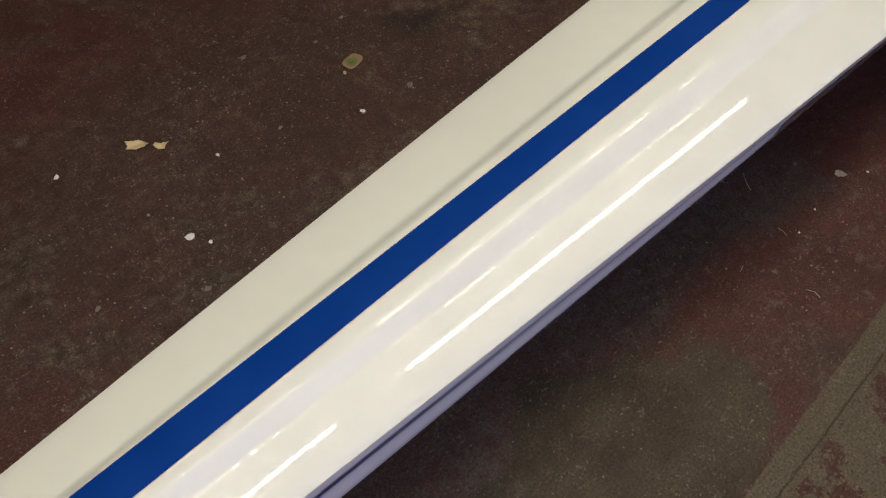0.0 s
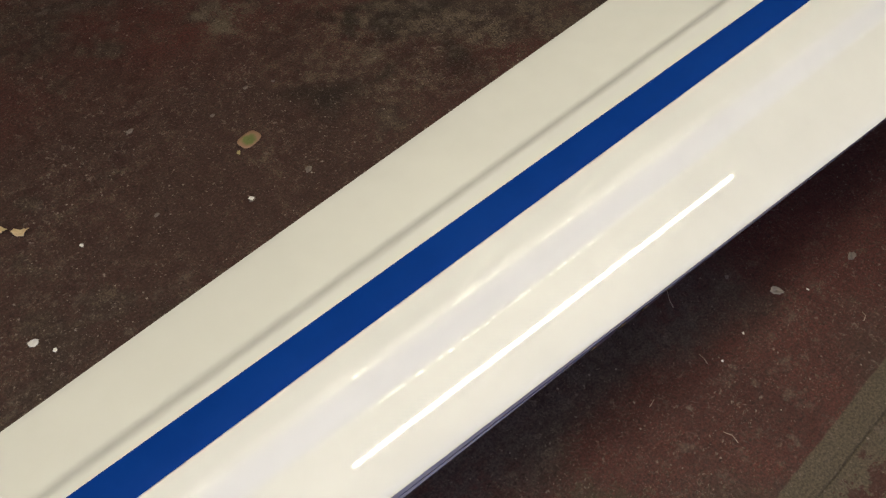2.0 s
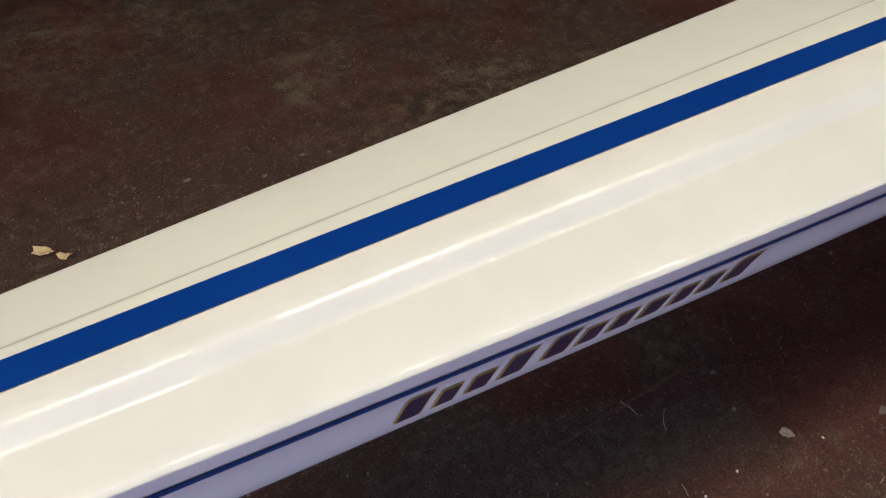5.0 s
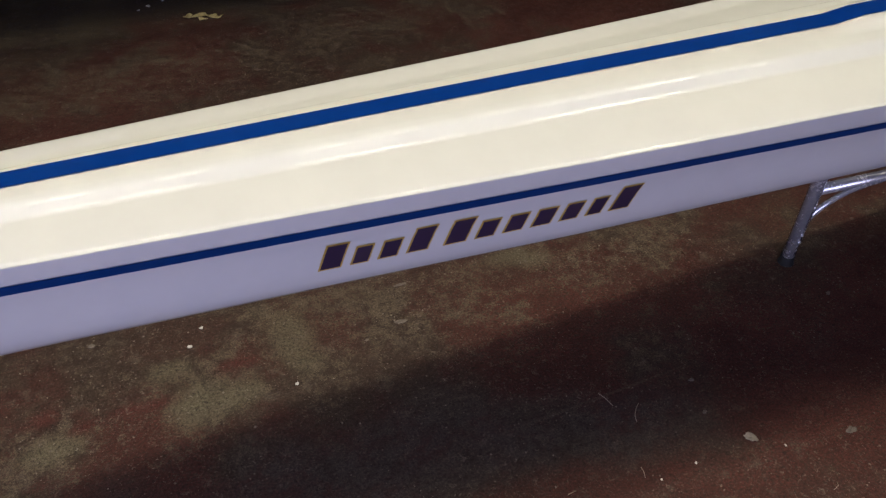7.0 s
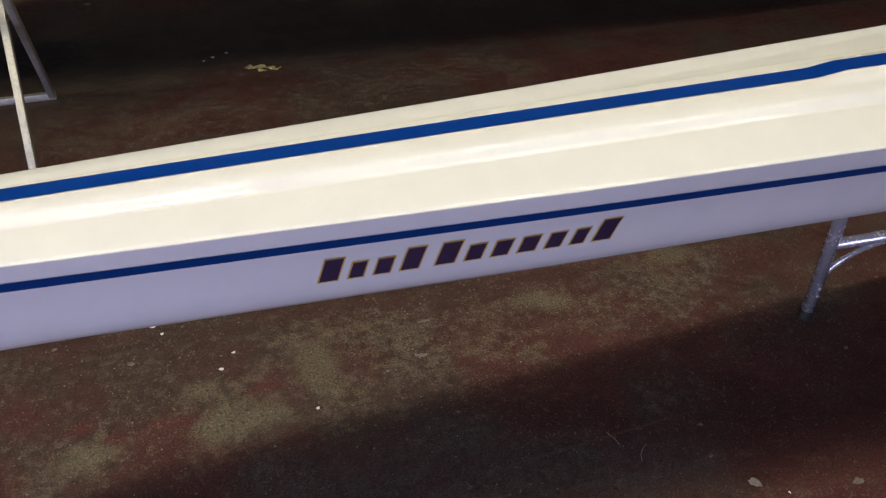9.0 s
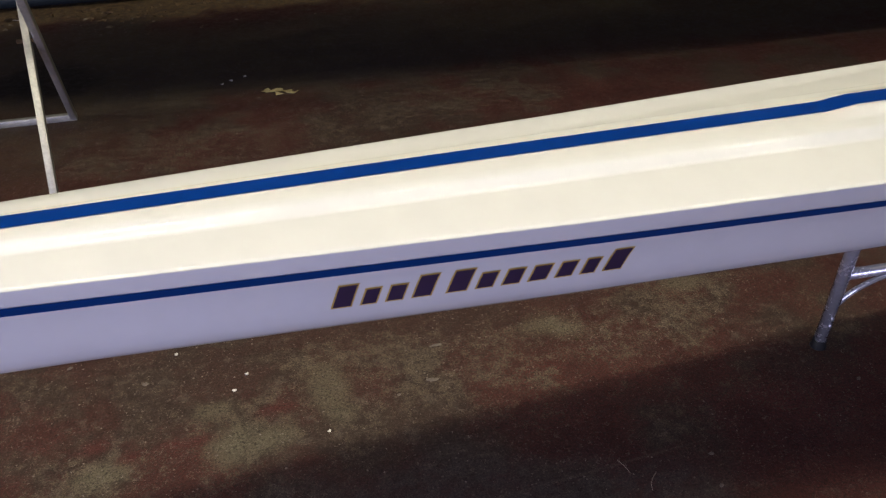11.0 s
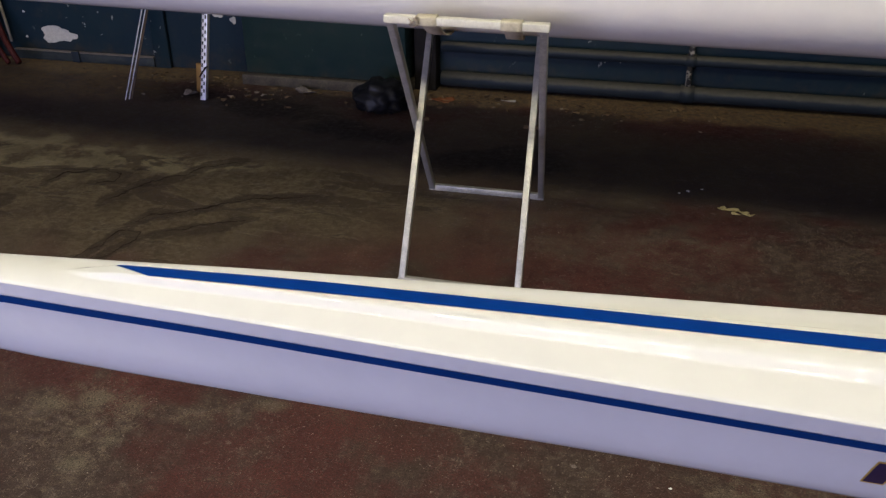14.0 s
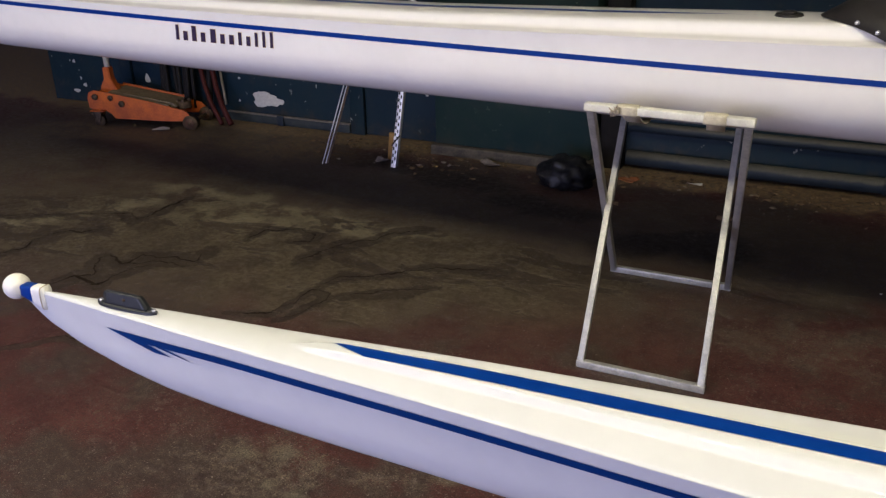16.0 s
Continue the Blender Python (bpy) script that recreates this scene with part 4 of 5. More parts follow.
# black splash guard, screwed over the deck and rolled down at the side
def guard_point(a, u, up=0.0):
    x = 0.272 + 0.20 * abs(a) ** 1.6 + 0.75 * u
    v = a * half2(x) * (0.985 + 0.03 * u)
    return Vector((x, mid2(x) + v, rim2(x) + 0.006 + up + (deck2(x, 0) - rim2(x)) * (1 - abs(a) ** 3.5) + 0.36 * math.sin(u * 1.3) * (1 - abs(a) ** 2.5)))


guard = part("splash_guard", grid([[guard_point(-1 + k / 8, j / 12) for j in range(13)] for k in range(17)]), GUARD, boat2, "black splash guard fixed with screws")
sol = guard.modifiers.new("thick", "SOLIDIFY")
sol.thickness = 0.004
for sa, su in ((-0.62, 0.014), (-0.83, 0.012)):
    p = guard_point(sa, su, 0.003)
    bm = bmesh.new()
    bmesh.ops.create_uvsphere(bm, u_segments=12, v_segments=8, radius=0.007)
    bm.transform(Matrix.Translation(p))
    part("screw", bm, CHROME, guard)
# printed club crest: a dark round helm shape with a gold chevron under two crossed oars
def on_side(u, drop, proud=0.0016):
    return hull2(u, drop / 0.29, -1, proud)


def crest_line(name, points, half_width, mat, parent):
    rows = []
    for k in range(len(points) - 1):
        (u0, d0), (u1, d1) = points[k], points[k + 1]
        ln = math.hypot(u1 - u0, d1 - d0)
        nu, nd = -(d1 - d0) / ln * half_width, (u1 - u0) / ln * half_width
        for q in ((u0, d0), (u1, d1)):
            rows.append([on_side(q[0] + nu, q[1] + nd, 0.0024), on_side(q[0] - nu, q[1] - nd, 0.0024)])
    return part(name, grid(rows), mat, parent)


BX, BD = 0.594, 0.040
badge = part("badge", grid([[on_side(BX + 0.0165 * r * math.cos(a), BD + (0.0150 if math.sin(a) > 0 else 0.012) * r * math.sin(a)) for a in (math.tau * k / 24 for k in range(25))] for r in (0.05, 0.5, 1.0)]), INK, boat2, "small printed club crest")
crest_line("chevron", [(BX - 0.012, BD - 0.003), (BX, BD + 0.005), (BX + 0.012, BD - 0.003)], 0.0024, GOLD, badge)
crest_line("crest_band", [(BX - 0.011, BD + 0.010), (BX, BD + 0.0125), (BX + 0.011, BD + 0.010)], 0.0014, TAPE, badge)
crest_line("oar", [(BX - 0.021, BD - 0.025), (BX + 0.021, BD - 0.017)], 0.0011, INK, badge)
crest_line("oar", [(BX - 0.019, BD - 0.015), (BX + 0.021, BD - 0.027)], 0.0011, INK, badge)
for e in (-0.021, 0.019):
    crest_line("oar_blade", [(BX + e - 0.004, BD - 0.024), (BX + e + 0.005, BD - 0.022)], 0.0026, INK, badge)

# ---- trestles ----
def crossed_trestle():
    """Two welded aluminium frames that cross like scissors, with straps between their tops."""
    t = thing("boat_trestle", Matrix(), "folding aluminium trestle with crossed frames and webbing straps", "trestle")
    w, d = 0.025, 0.022
    a = [Vector(p) for p in ((-0.277, 1.727, 0.012), (0.114, 1.738, 0.012), (0.044, 2.475, 0.890), (-0.353, 2.470, 0.890))]
    b = [Vector(p) for p in ((-0.386, 2.487, 0.012), (0.063, 2.502, 0.012), (0.164, 1.690, 0.892), (-0.277, 1.690, 0.892))]
    for name, f in (("inner_frame", a), ("outer_frame", b)):
        fr = part(name, beam(f[0] - Vector((0.013, 0, 0)), f[1] + Vector((0.013, 0, 0)), d, w, 0.002), ALU, t, "welded square aluminium frame")
        part("leg", beam(f[0], f[3], w, d, 0.002, (1, 0, 0)), ALU, fr)
        part("leg", beam(f[1], f[2], w, d, 0.002, (1, 0, 0)), ALU, fr)
        part("top_rail", beam(f[3] - Vector((0.016, 0, 0)), f[2] + Vector((0.016, 0, 0)), 0.030, 0.023, 0.003), LIT_ALU, fr, "aluminium top rail, coloured paler for the light from above")
    for u in (0.25, 0.80):
        p, q = b[3].lerp(b[2], u), a[3].lerp(a[2], u)
        rows = []
        for k in range(25):
            s = k / 24
            y = p.y + (q.y - p.y) * s
            # the strap dips under the hull
            z = 0.903 - 0.131 * math.sin(math.pi * s) ** 0.75
            rows.append([(p.x + (q.x - p.x) * s + e, y, z) for e in (-0.026, 0, 0.026)])
        strap = part("strap", grid(rows), WEBBING, t, "pale stained webbing strap")
        strap.modifiers.new("thick", "SOLIDIFY").thickness = 0.004
        for c in (p, q):
            rows = []
            for k in range(21):
                g = math.tau * k / 20
                rows.append([(c.x + e, c.y + 0.0168 * max(min(1.3 * math.cos(g), 1), -1), c.z + 0.0150 * max(min(1.3 * math.sin(g), 1), -1)) for e in (-0.030, -0.010, 0.010, 0.030)])
            wrap = part("wrap", grid(rows), WEBBING, strap)
            wrap.modifiers.new("thick", "SOLIDIFY").thickness = 0.003
    k0 = b[3].lerp(b[2], 0.175)
    random.seed(4)
    pts = [k0 + Vector((random.uniform(-0.016, 0.016), -0.021 + random.uniform(-0.008, 0.004), random.uniform(-0.018, 0.016))) for _ in range(26)]
    part("knot", tube(pts, 0.0022, 6), STRING, t, "frayed string knot")
    for u in (0.0, 1.0):
        p = a[0].lerp(a[3], 0.497) if u == 0 else a[1].lerp(a[2], 0.497)
        part("pivot_bolt", cylinder(p - Vector((0.03, 0, 0)), p + Vector((0.03, 0, 0)), 0.007, 12), GREASE, t)
    return t


crossed_trestle()


def tube_stand():
    """A stand of round polished tubes under the near boat."""
    t = thing("boat_stand", Matrix(), "polished round-tube boat stand with rubber feet", "trestle")
    r = 0.0155
    y_mid = mid(2.3)
    for sgn, yf in ((1, 0.758), (-1, 2 * y_mid - 0.758)):
        feet = [Vector((2.004, yf, 0.02)), Vector((2.66, yf, 0.02))]
        yt = 0.645 if sgn > 0 else 2 * y_mid - 0.645
        tops = [Vector((1.925, yt, 0.665)), Vector((2.74, yt, 0.665))]
        part("top_rail", tube([tops[0], tops[1]], r, 16), CHROME, t, "polished tube top rail")
        side = part("side_frame", tube([feet[0].lerp(tops[0], 0.355), feet[1].lerp(tops[1], 0.355)], r * 0.85, 16), CHROME, t, "polished tube side frame")
        for k in (0, 1):
            part("leg", tube([feet[k], tops[k]], r, 18), CHROME, side)
            part("rubber_foot", cylinder(feet[k] - Vector((0, 0, 0.02)), feet[k] + (tops[k] - feet[k]) * 0.012, 0.0168, 16, 0.003), BLACK, side)
            inner = 1 if k == 0 else -1
            pts = []
            for j in range(13):
                a = j / 12 * math.pi / 2
                along = feet[k].lerp(tops[k], 0.335 - 0.21 * (1 - math.sin(a)))
                pts.append(along + Vector((inner * 0.19 * (1 - math.cos(a)), 0, 0)))
            part("curved_brace", tube(pts, 0.007, 10), CHROME, side)
            for h in (0.10, 0.14):
                c = feet[k].lerp(tops[k], h)
                part("rivet", cylinder(c + Vector((0, -0.018, 0)), c + Vector((0, 0.018, 0)), 0.004, 8), CHROME, side)
    for x in (2.06, 2.58):
        rows = []
        for k in range(13):
            v = -0.215 + 0.43 * k / 12
            z = keel_z(x) - 0.004 + 0.035 * (abs(v) / 0.215) ** 2
            rows.append([(x + e, y_mid + v, z) for e in (-0.02, 0, 0.02)])
        s = part("sling", grid(rows), WEBBING, t, "webbing sling under the hull")
        s.modifiers.new("thick", "SOLIDIFY").thickness = 0.003
    return t


tube_stand()

# ---- along the wall ----
def pipe_run():
    t = thing("wall_pipes", Matrix(), "two dusty blue-painted pipes along the foot of the wall", "pipe")
    for z, r, off in ((0.060, 0.040, 0.05), (0.235, 0.028, 0.05)):
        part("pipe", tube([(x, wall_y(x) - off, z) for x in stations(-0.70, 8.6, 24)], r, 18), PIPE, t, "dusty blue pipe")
    for x in (0.60, 3.1, 5.6):
        # a thin risen branch with flaking paint
        y = wall_y(x) - 0.05
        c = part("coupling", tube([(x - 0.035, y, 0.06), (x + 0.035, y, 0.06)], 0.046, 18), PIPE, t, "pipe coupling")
        part("riser", tube([(x, y, 0.06), (x - 0.004, y - 0.006, 0.22), (x, y - 0.01, 0.46)], 0.015, 12), FLAKED, c, "riser with flaking paint")
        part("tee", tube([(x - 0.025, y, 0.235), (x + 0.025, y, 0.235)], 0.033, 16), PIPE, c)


pipe_run()
sk = thing("skirting", Matrix(), "scuffed blue-grey skirting along the wall's foot", "skirting")
part("board", wall_slab(-3.40, -2.46, 0.0, 0.052, 0.026, 0.024), SKIRT, sk)
part("lip", wall_slab(-3.40, -2.46, 0.054, 0.062, 0.032, 0.030), TRODDEN, sk, "pale scuffed lip")
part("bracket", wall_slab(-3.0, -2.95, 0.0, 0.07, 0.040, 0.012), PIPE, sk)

# a boxed-out steel panel standing on a sill
pn = thing("wall_panel", Matrix(), "boxed-out dark teal steel panel on a dirty sill", "panel")
part("sheet", wall_slab(-1.78, -0.86, 0.062, 1.9, 0.19, 0.18), PANEL, pn)
part("sill", wall_slab(-1.80, -0.84, 0.0, 0.058, 0.22, 0.21), SILL, pn, "dirty grey sill")
part("post", wall_slab(-0.84, -0.72, 0.0, 1.9, 0.10, 0.09), HOSE, pn, "dark upright")
for x in (-4.3, -2.45):
    p2 = thing("wall_rib", Matrix(), "dark painted upright rib of the wall", "rib", "wall ribs")
    part("upright", wall_slab(x, x + 0.10, 0.0, 3.4, 0.03, 0.026), WALL, p2)


def blot(name, cx, cz, rx, rz, seed, label):
    """A flake of missing paint, as a thin ragged disc on the wall."""
    random.seed(seed)
    bm = bmesh.new()
    n = 38
    ring = []
    for k in range(n):
        a = math.tau * k / n
        q = 1 + 0.16 * math.sin(3 * a + seed) + random.uniform(-0.13, 0.13)
        x = cx + rx * q * math.cos(a)
        ring.append(bm.verts.new((x, wall_y(x) - 0.004, cz + rz * q * math.sin(a))))
    bm.faces.new(ring)
    return tagged(part(name, bm, PALE, None, label, False), label, "paint flake", "bare patches on the wall", "")


for k, spec in enumerate(((-3.095, 0.155, 0.112, 0.050), (-4.08, 0.220, 0.022, 0.030), (-4.75, 0.294, 0.012, 0.012), (-4.68, 0.127, 0.016, 0.014), (-4.77, 0.079, 0.030, 0.013), (-4.71, 0.175, 0.007, 0.014), (-3.294, 0.284, 0.010, 0.007), (-3.308, 0.133, 0.008, 0.008), (-2.02, 0.33, 0.03, 0.02), (-1.93, 0.30, 0.018, 0.02))):
    blot("bare_patch", *spec, k + 2, "ragged pale patch where the blue paint has flaked off")


def leaning_bar():
    t = thing("leaning_bar", Matrix(), "slim pale double-edged metal bar leaning on the wall", "bar")
    for e in (-0.0065, 0.0065):
        part("edge", beam((-2.276 + e, 3.185 + e, 0.0), (-2.011 + e, 3.770 + e - 0.005, 1.53), 0.005, 0.005, 0.001), GALV, t, "pale metal edge")
    # the dark brown stands in for shade on the bar's side
    part("web", beam((-2.266, 3.200, 0.0), (-2.001, 3.780, 1.53), 0.018, 0.004, 0.001, (0, 1, 0)), GREASE, t, "brown web between the edges, coloured as the bar's shaded side")
    return t


def slotted_post():
    t = thing("slotted_post", Matrix(), "white slotted steel angle post leaning on the wall", "post")
    a, b = Vector((-1.880, 3.28, 0)), Vector((-1.872, 3.765, 1.60))
    f = part("flange", beam(a, b, 0.030, 0.003, 0.0008, (0, 1, 0)), GALV, t, "white perforated flange")
    d = (b - a).normalized()
    part("flange", beam(a + Vector((0.0135, 0.014, 0)), b + Vector((0.0135, 0.014, 0)), 0.003, 0.028, 0.0008, (0, 1, 0)), GALV, t, "white perforated flange")
    n = d.cross(Vector((1, 0, 0))).normalized()
    if n.y > 0:
        n = -n
    me = None
    for k in range(42):
        for off in (-0.008, 0.006):
            c = a + d * (0.03 + 0.038 * k + (0.019 if off > 0 else 0))
            if me is None:
                first = part("slot", box((-0.0042, -0.0005, -0.009), (0.0042, 0.0005, 0.009)), DARKHOLE, f, "", False)
                me, ob = first.data, first
            else:
                ob = new("slot", me)
                ob.parent = f
            rot = Matrix((Vector((1, 0, 0)), -n, d)).transposed().to_4x4()
            ob.matrix_basis = Matrix.Translation(c + Vector((off, 0, 0)) + n * 0.0022) @ rot
    part("cord", tube([a + d * 0.13 + n * 0.004 + Vector((-0.022, 0, -0.01)), a + d * 0.15 + n * 0.006, a + d * 0.17 + n * 0.004 + Vector((0.024, 0, 0.01))], 0.004, 8), HOSE, t, "black tie")
    return t


leaning_bar()
slotted_post()
wd = thing("wood_offcut", Matrix(), "yellow wooden offcut standing by the post", "wood")
part("block", beam((-1.962, 3.40, 0.0), (-1.955, 3.42, 0.155), 0.036, 0.02, 0.003, (0, 1, 0)), WOOD, wd)


def floor_jack():
    """A workshop trolley jack, its handle end to the left."""
    t = thing("trolley_jack", pose(-3.862, 3.464, 0, 0, 0, 15), "orange workshop trolley jack with steel wheels and a cream handle", "jack")
    prof = [(-0.348, 0.115), (-0.352, 0.175), (-0.338, 0.215), (-0.300, 0.232), (-0.22, 0.222), (0.10, 0.168), (0.335, 0.116), (0.362, 0.090), (0.350, 0.048), (0.18, 0.042), (-0.17, 0.048), (-0.195, 0.080), (-0.235, 0.100), (-0.31, 0.103)]
    for y in (-0.12, 0.112):
        s = part("side_plate", extruded(prof, y, y + 0.008, 0.0015), ORANGE, t, "orange side plate", False)
        for bx, bz, br in ((-0.290, 0.190, 0.019), (-0.180, 0.186, 0.016), (-0.105, 0.150, 0.019)):
            yy = y - 0.012 if y < 0 else y + 0.008
            part("bolt", cylinder((bx, yy, bz), (bx, yy + 0.012, bz), br, 12, 0.002), GREASE, s)
        part("front_wheel", cylinder((0.375, y - 0.03, 0.044), (0.375, y + 0.032, 0.044), 0.044, 24, 0.006), GREASE, t, "greasy steel wheel")
        part("hub", cylinder((0.375, y - 0.036, 0.044), (0.375, y + 0.037, 0.044), 0.027, 16, 0.004), HUB, t, "brown rusty wheel hub")
        part("axle_nut", cylinder((0.375, y - 0.043, 0.044), (0.375, y + 0.042, 0.044), 0.010, 6, 0.001), GREASE, t)
        swivel = part("caster_plate", box((-0.325, y - 0.040, 0.098), (-0.225, y + 0.044, 0.107), 0.003), ORANGE, t, "orange caster plate")
        for fy in (y - 0.028, y + 0.026):
            part("caster_fork", extruded([(-0.305, 0.098), (-0.250, 0.098), (-0.268, 0.030), (-0.287, 0.030)], fy, fy + 0.005, 0.001), GREASE, swivel, "", False)
        part("caster_wheel", cylinder((-0.278, y - 0.016, 0.034), (-0.278, y + 0.020, 0.034), 0.034, 20, 0.005), GREASE, swivel, "small caster wheel")
    part("rim_rail", beam((-0.22, 0.116, 0.226), (0.25, 0.116, 0.148), 0.016, 0.014, 0.002), ORANGE, t)
    part("lift_arm", extruded([(-0.24, 0.200), (-0.21, 0.220), (0.24, 0.152), (0.26, 0.130), (0.22, 0.112), (-0.2, 0.145)], -0.075, 0.075, 0.004), TAN, t, "worn tan lifting arm", False)
    part("top_plate", extruded([(-0.20, 0.218), (0.22, 0.148), (0.22, 0.140), (-0.20, 0.208)], -0.111, 0.111, 0.001), TAN, t, "dirty tan cover plate", False)
    saddle = part("saddle", cylinder((0.27, 0, 0.11), (0.27, 0, 0.150), 0.046, 18, 0.004), GREASE, t, "round greasy saddle")
    for k in range(4):
        c, q = 0.036 * math.cos(math.tau * k / 4 + 0.4), 0.036 * math.sin(math.tau * k / 4 + 0.4)
        part("lug", box((0.27 + c - 0.008, q - 0.008, 0.148), (0.27 + c + 0.008, q + 0.008, 0.166), 0.002), GREASE, saddle)
    part("cross_axle", cylinder((0.375, -0.12, 0.044), (0.375, 0.12, 0.044), 0.012, 10), GREASE, t)
    part("end_web", box((-0.340, -0.113, 0.120), (-0.332, 0.113, 0.200), 0.001), ORANGE, t, "orange end plate")
    sock = part("handle_socket", extruded([(-0.300, 0.19), (-0.180, 0.18), (-0.185, 0.225), (-0.218, 0.285), (-0.222, 0.365), (-0.266, 0.365), (-0.268, 0.285), (-0.305, 0.225)], -0.03, 0.03, 0.006), ORANGE, t, "orange handle socket", False)
    part("handle", tube([(-0.244, 0, 0.34), (-0.250, 0.01, 0.75), (-0.258, 0.02, 1.25)], 0.019, 14), CREAM, sock, "cream painted handle")
    return t


floor_jack()


def refuse_bag():
    t = thing("refuse_bag", Matrix(), "crumpled black polythene bag slumped by the wall", "bag")
    bm = bmesh.new()
    bmesh.ops.create_icosphere(bm, subdivisions=4, radius=1)
    for v in bm.verts:
        c = v.co.copy()
        n = noise.fractal(c * 2.6 + Vector((7, 1, 2)), 1.0, 2.0, 4) * 0.24 + abs(noise.noise(c * 3.4)) * 0.14
        v.co = c * (0.92 + n)
        x, y, z = v.co
        v.co = Vector((-0.90 + 0.150 * x * (1 - 0.12 * z), 3.37 + 0.15 * y, max(0.078 + 0.086 * z, 0.0)))
    part("sack", bm, BAG, t)
    return t


refuse_bag()


def hoses():
    random.seed(9)
    for k in range(13):
        x = -3.88 + 0.036 * k + random.uniform(-0.012, 0.012)
        red = k in (9, 11)
        name, mat = ("red_hose", REDHOSE) if red else ("black_hose", HOSE)
        t = thing(name, Matrix(), "dusty red hose hanging down the wall" if red else "dusty black hose hanging down the wall", "hose", "hoses on the wall")
        r = random.uniform(0.012, 0.019)
        end = 0.02 + r if red else random.uniform(0.02, 0.08) + r
        pts = []
        for j in range(15):
            u = j / 14
            pts.append((x + 0.02 * math.sin(4 * u + k) + (0.24 * u ** 8 + 0.02 * u if red else 0), wall_y(x) - 0.03 - r - 0.02 * k % 0.05 - (0.15 * u ** 6 if red else 0.03 * u ** 3), 1.5 * (1 - u) + end * u))
        part("tube", tube(pts, r, 10), mat, t)
    t = thing("old_rope", Matrix(), "pale frayed rope end hanging by the hoses", "rope")
    part("strand", tube([(-3.440 + 0.008 * math.sin(j) + 0.0022 * j, wall_y(-3.46) - 0.03, 1.4 - 0.0925 * j) for j in range(15)], 0.008, 8), THREAD, t)


hoses()


# ---- litter on the floor ----
def scrap(name, x, y, rx, ry, turn, mat, label, category, seed, lift=0.006, group="", hole=0.0, n=16):
    """A ragged curled scrap lying on the floor."""
    random.seed(seed)
    shape = [1 + random.uniform(-0.28, 0.22) for _ in range(n)]
    rows = []
    for r in (0.02 + hole, 0.45 + hole * 0.5, 0.8, 1.0):
        ring = []
        for k in range(n):
            a = math.tau * k / n
            q = r * (1 + (shape[k] - 1) * r)
            curl = lift * (0.25 + 0.75 * (0.5 + 0.5 * math.sin(2 * a + seed)) * r * r)
            ring.append((rx * q * math.cos(a), ry * q * math.sin(a), 0.0012 + curl))
        rows.append(ring)
    ob = part(name, grid(rows, close=True), mat, None, label)
    ob.matrix_world = pose(x, y, 0, 0, 0, turn)
    ob.modifiers.new("thick", "SOLIDIFY").thickness = 0.0012
    return tagged(ob, label, category, group)


scrap("paper_scrap", 0.494, 1.398, 0.026, 0.013, -40, PAPER, "torn curled tan paper scrap lying on the floor", "paper", 3, 0.010)
scrap("paper_scrap", 0.532, 1.363, 0.016, 0.010, -30, PAPER, "torn curled tan paper scrap lying on the floor", "paper", 8, 0.012)
leaf_rows = []
for r in (0.03, 0.3, 0.55, 0.8, 1.0):
    leaf_rows.append([(0.027 * r * math.copysign(abs(math.cos(a)) ** 0.6, math.cos(a)), 0.0185 * r * math.copysign(abs(math.sin(a)) ** 0.6, math.sin(a)) * (1 + 0.15 * math.cos(a)),
                       0.0015 + 0.005 * r * r * (0.5 + 0.5 * math.cos(2 * a + 1))) for a in (math.tau * k / 28 for k in range(28))])
leaf = part("leaf", grid(leaf_rows, close=True), LEAFM)
leaf.modifiers.new("thick", "SOLIDIFY").thickness = 0.0008
leaf.matrix_world = pose(1.023, 1.311, 0, 0, 0, 15)
tagged(leaf, "fallen leaf, green in the middle and tan at the edge", "leaf")
scrap("leaf_crumb", 0.985, 1.292, 0.006, 0.003, 60, YLEAF, "dry crumb broken off a leaf on the floor", "leaf", 17, 0.003)
for k, (x, y, rx, ry, turn) in enumerate(((0.80, 2.580, 0.034, 0.014, 10), (0.845, 2.568, 0.024, 0.012, -25), (0.765, 2.587, 0.020, 0.012, 40), (0.872, 2.552, 0.016, 0.008, 20), (0.815, 2.548, 0.018, 0.009, -10))):
    scrap("leaf", x, y, rx, ry, turn, YLEAF, "dry crumbled scrap of yellow leaf on the floor", "leaf", 12 + k, 0.009, "crumbled yellow leaf")
scrap("pale_chip", 1.616, 0.329, 0.009, 0.014, 40, DUSTY, "pale torn chip on the floor", "chip", 6, 0.003)
scrap("rusty_scrap", -0.64, 3.59, 0.075, 0.045, 10, RUST, "rusty orange scrap in the dirt", "scrap", 7, 0.012)
scrap("pale_scrap", -1.39, 3.52, 0.075, 0.034, -20, TRODDEN, "torn pale packaging by the wall", "scrap", 9, 0.025)
scrap("pale_scrap", -1.98, 3.33, 0.04, 0.03, 30, TRODDEN, "torn pale packaging by the post", "scrap", 10, 0.03)
scrap("pale_scrap", -3.645, 3.345, 0.055, 0.034, 24, PALE, "torn pale scrap lying by the jack", "scrap", 11, 0.012)
scrap("pale_scrap", -0.30, 3.66, 0.04, 0.012, 5, PALE, "torn pale scrap in the dirt", "scrap", 13, 0.008)
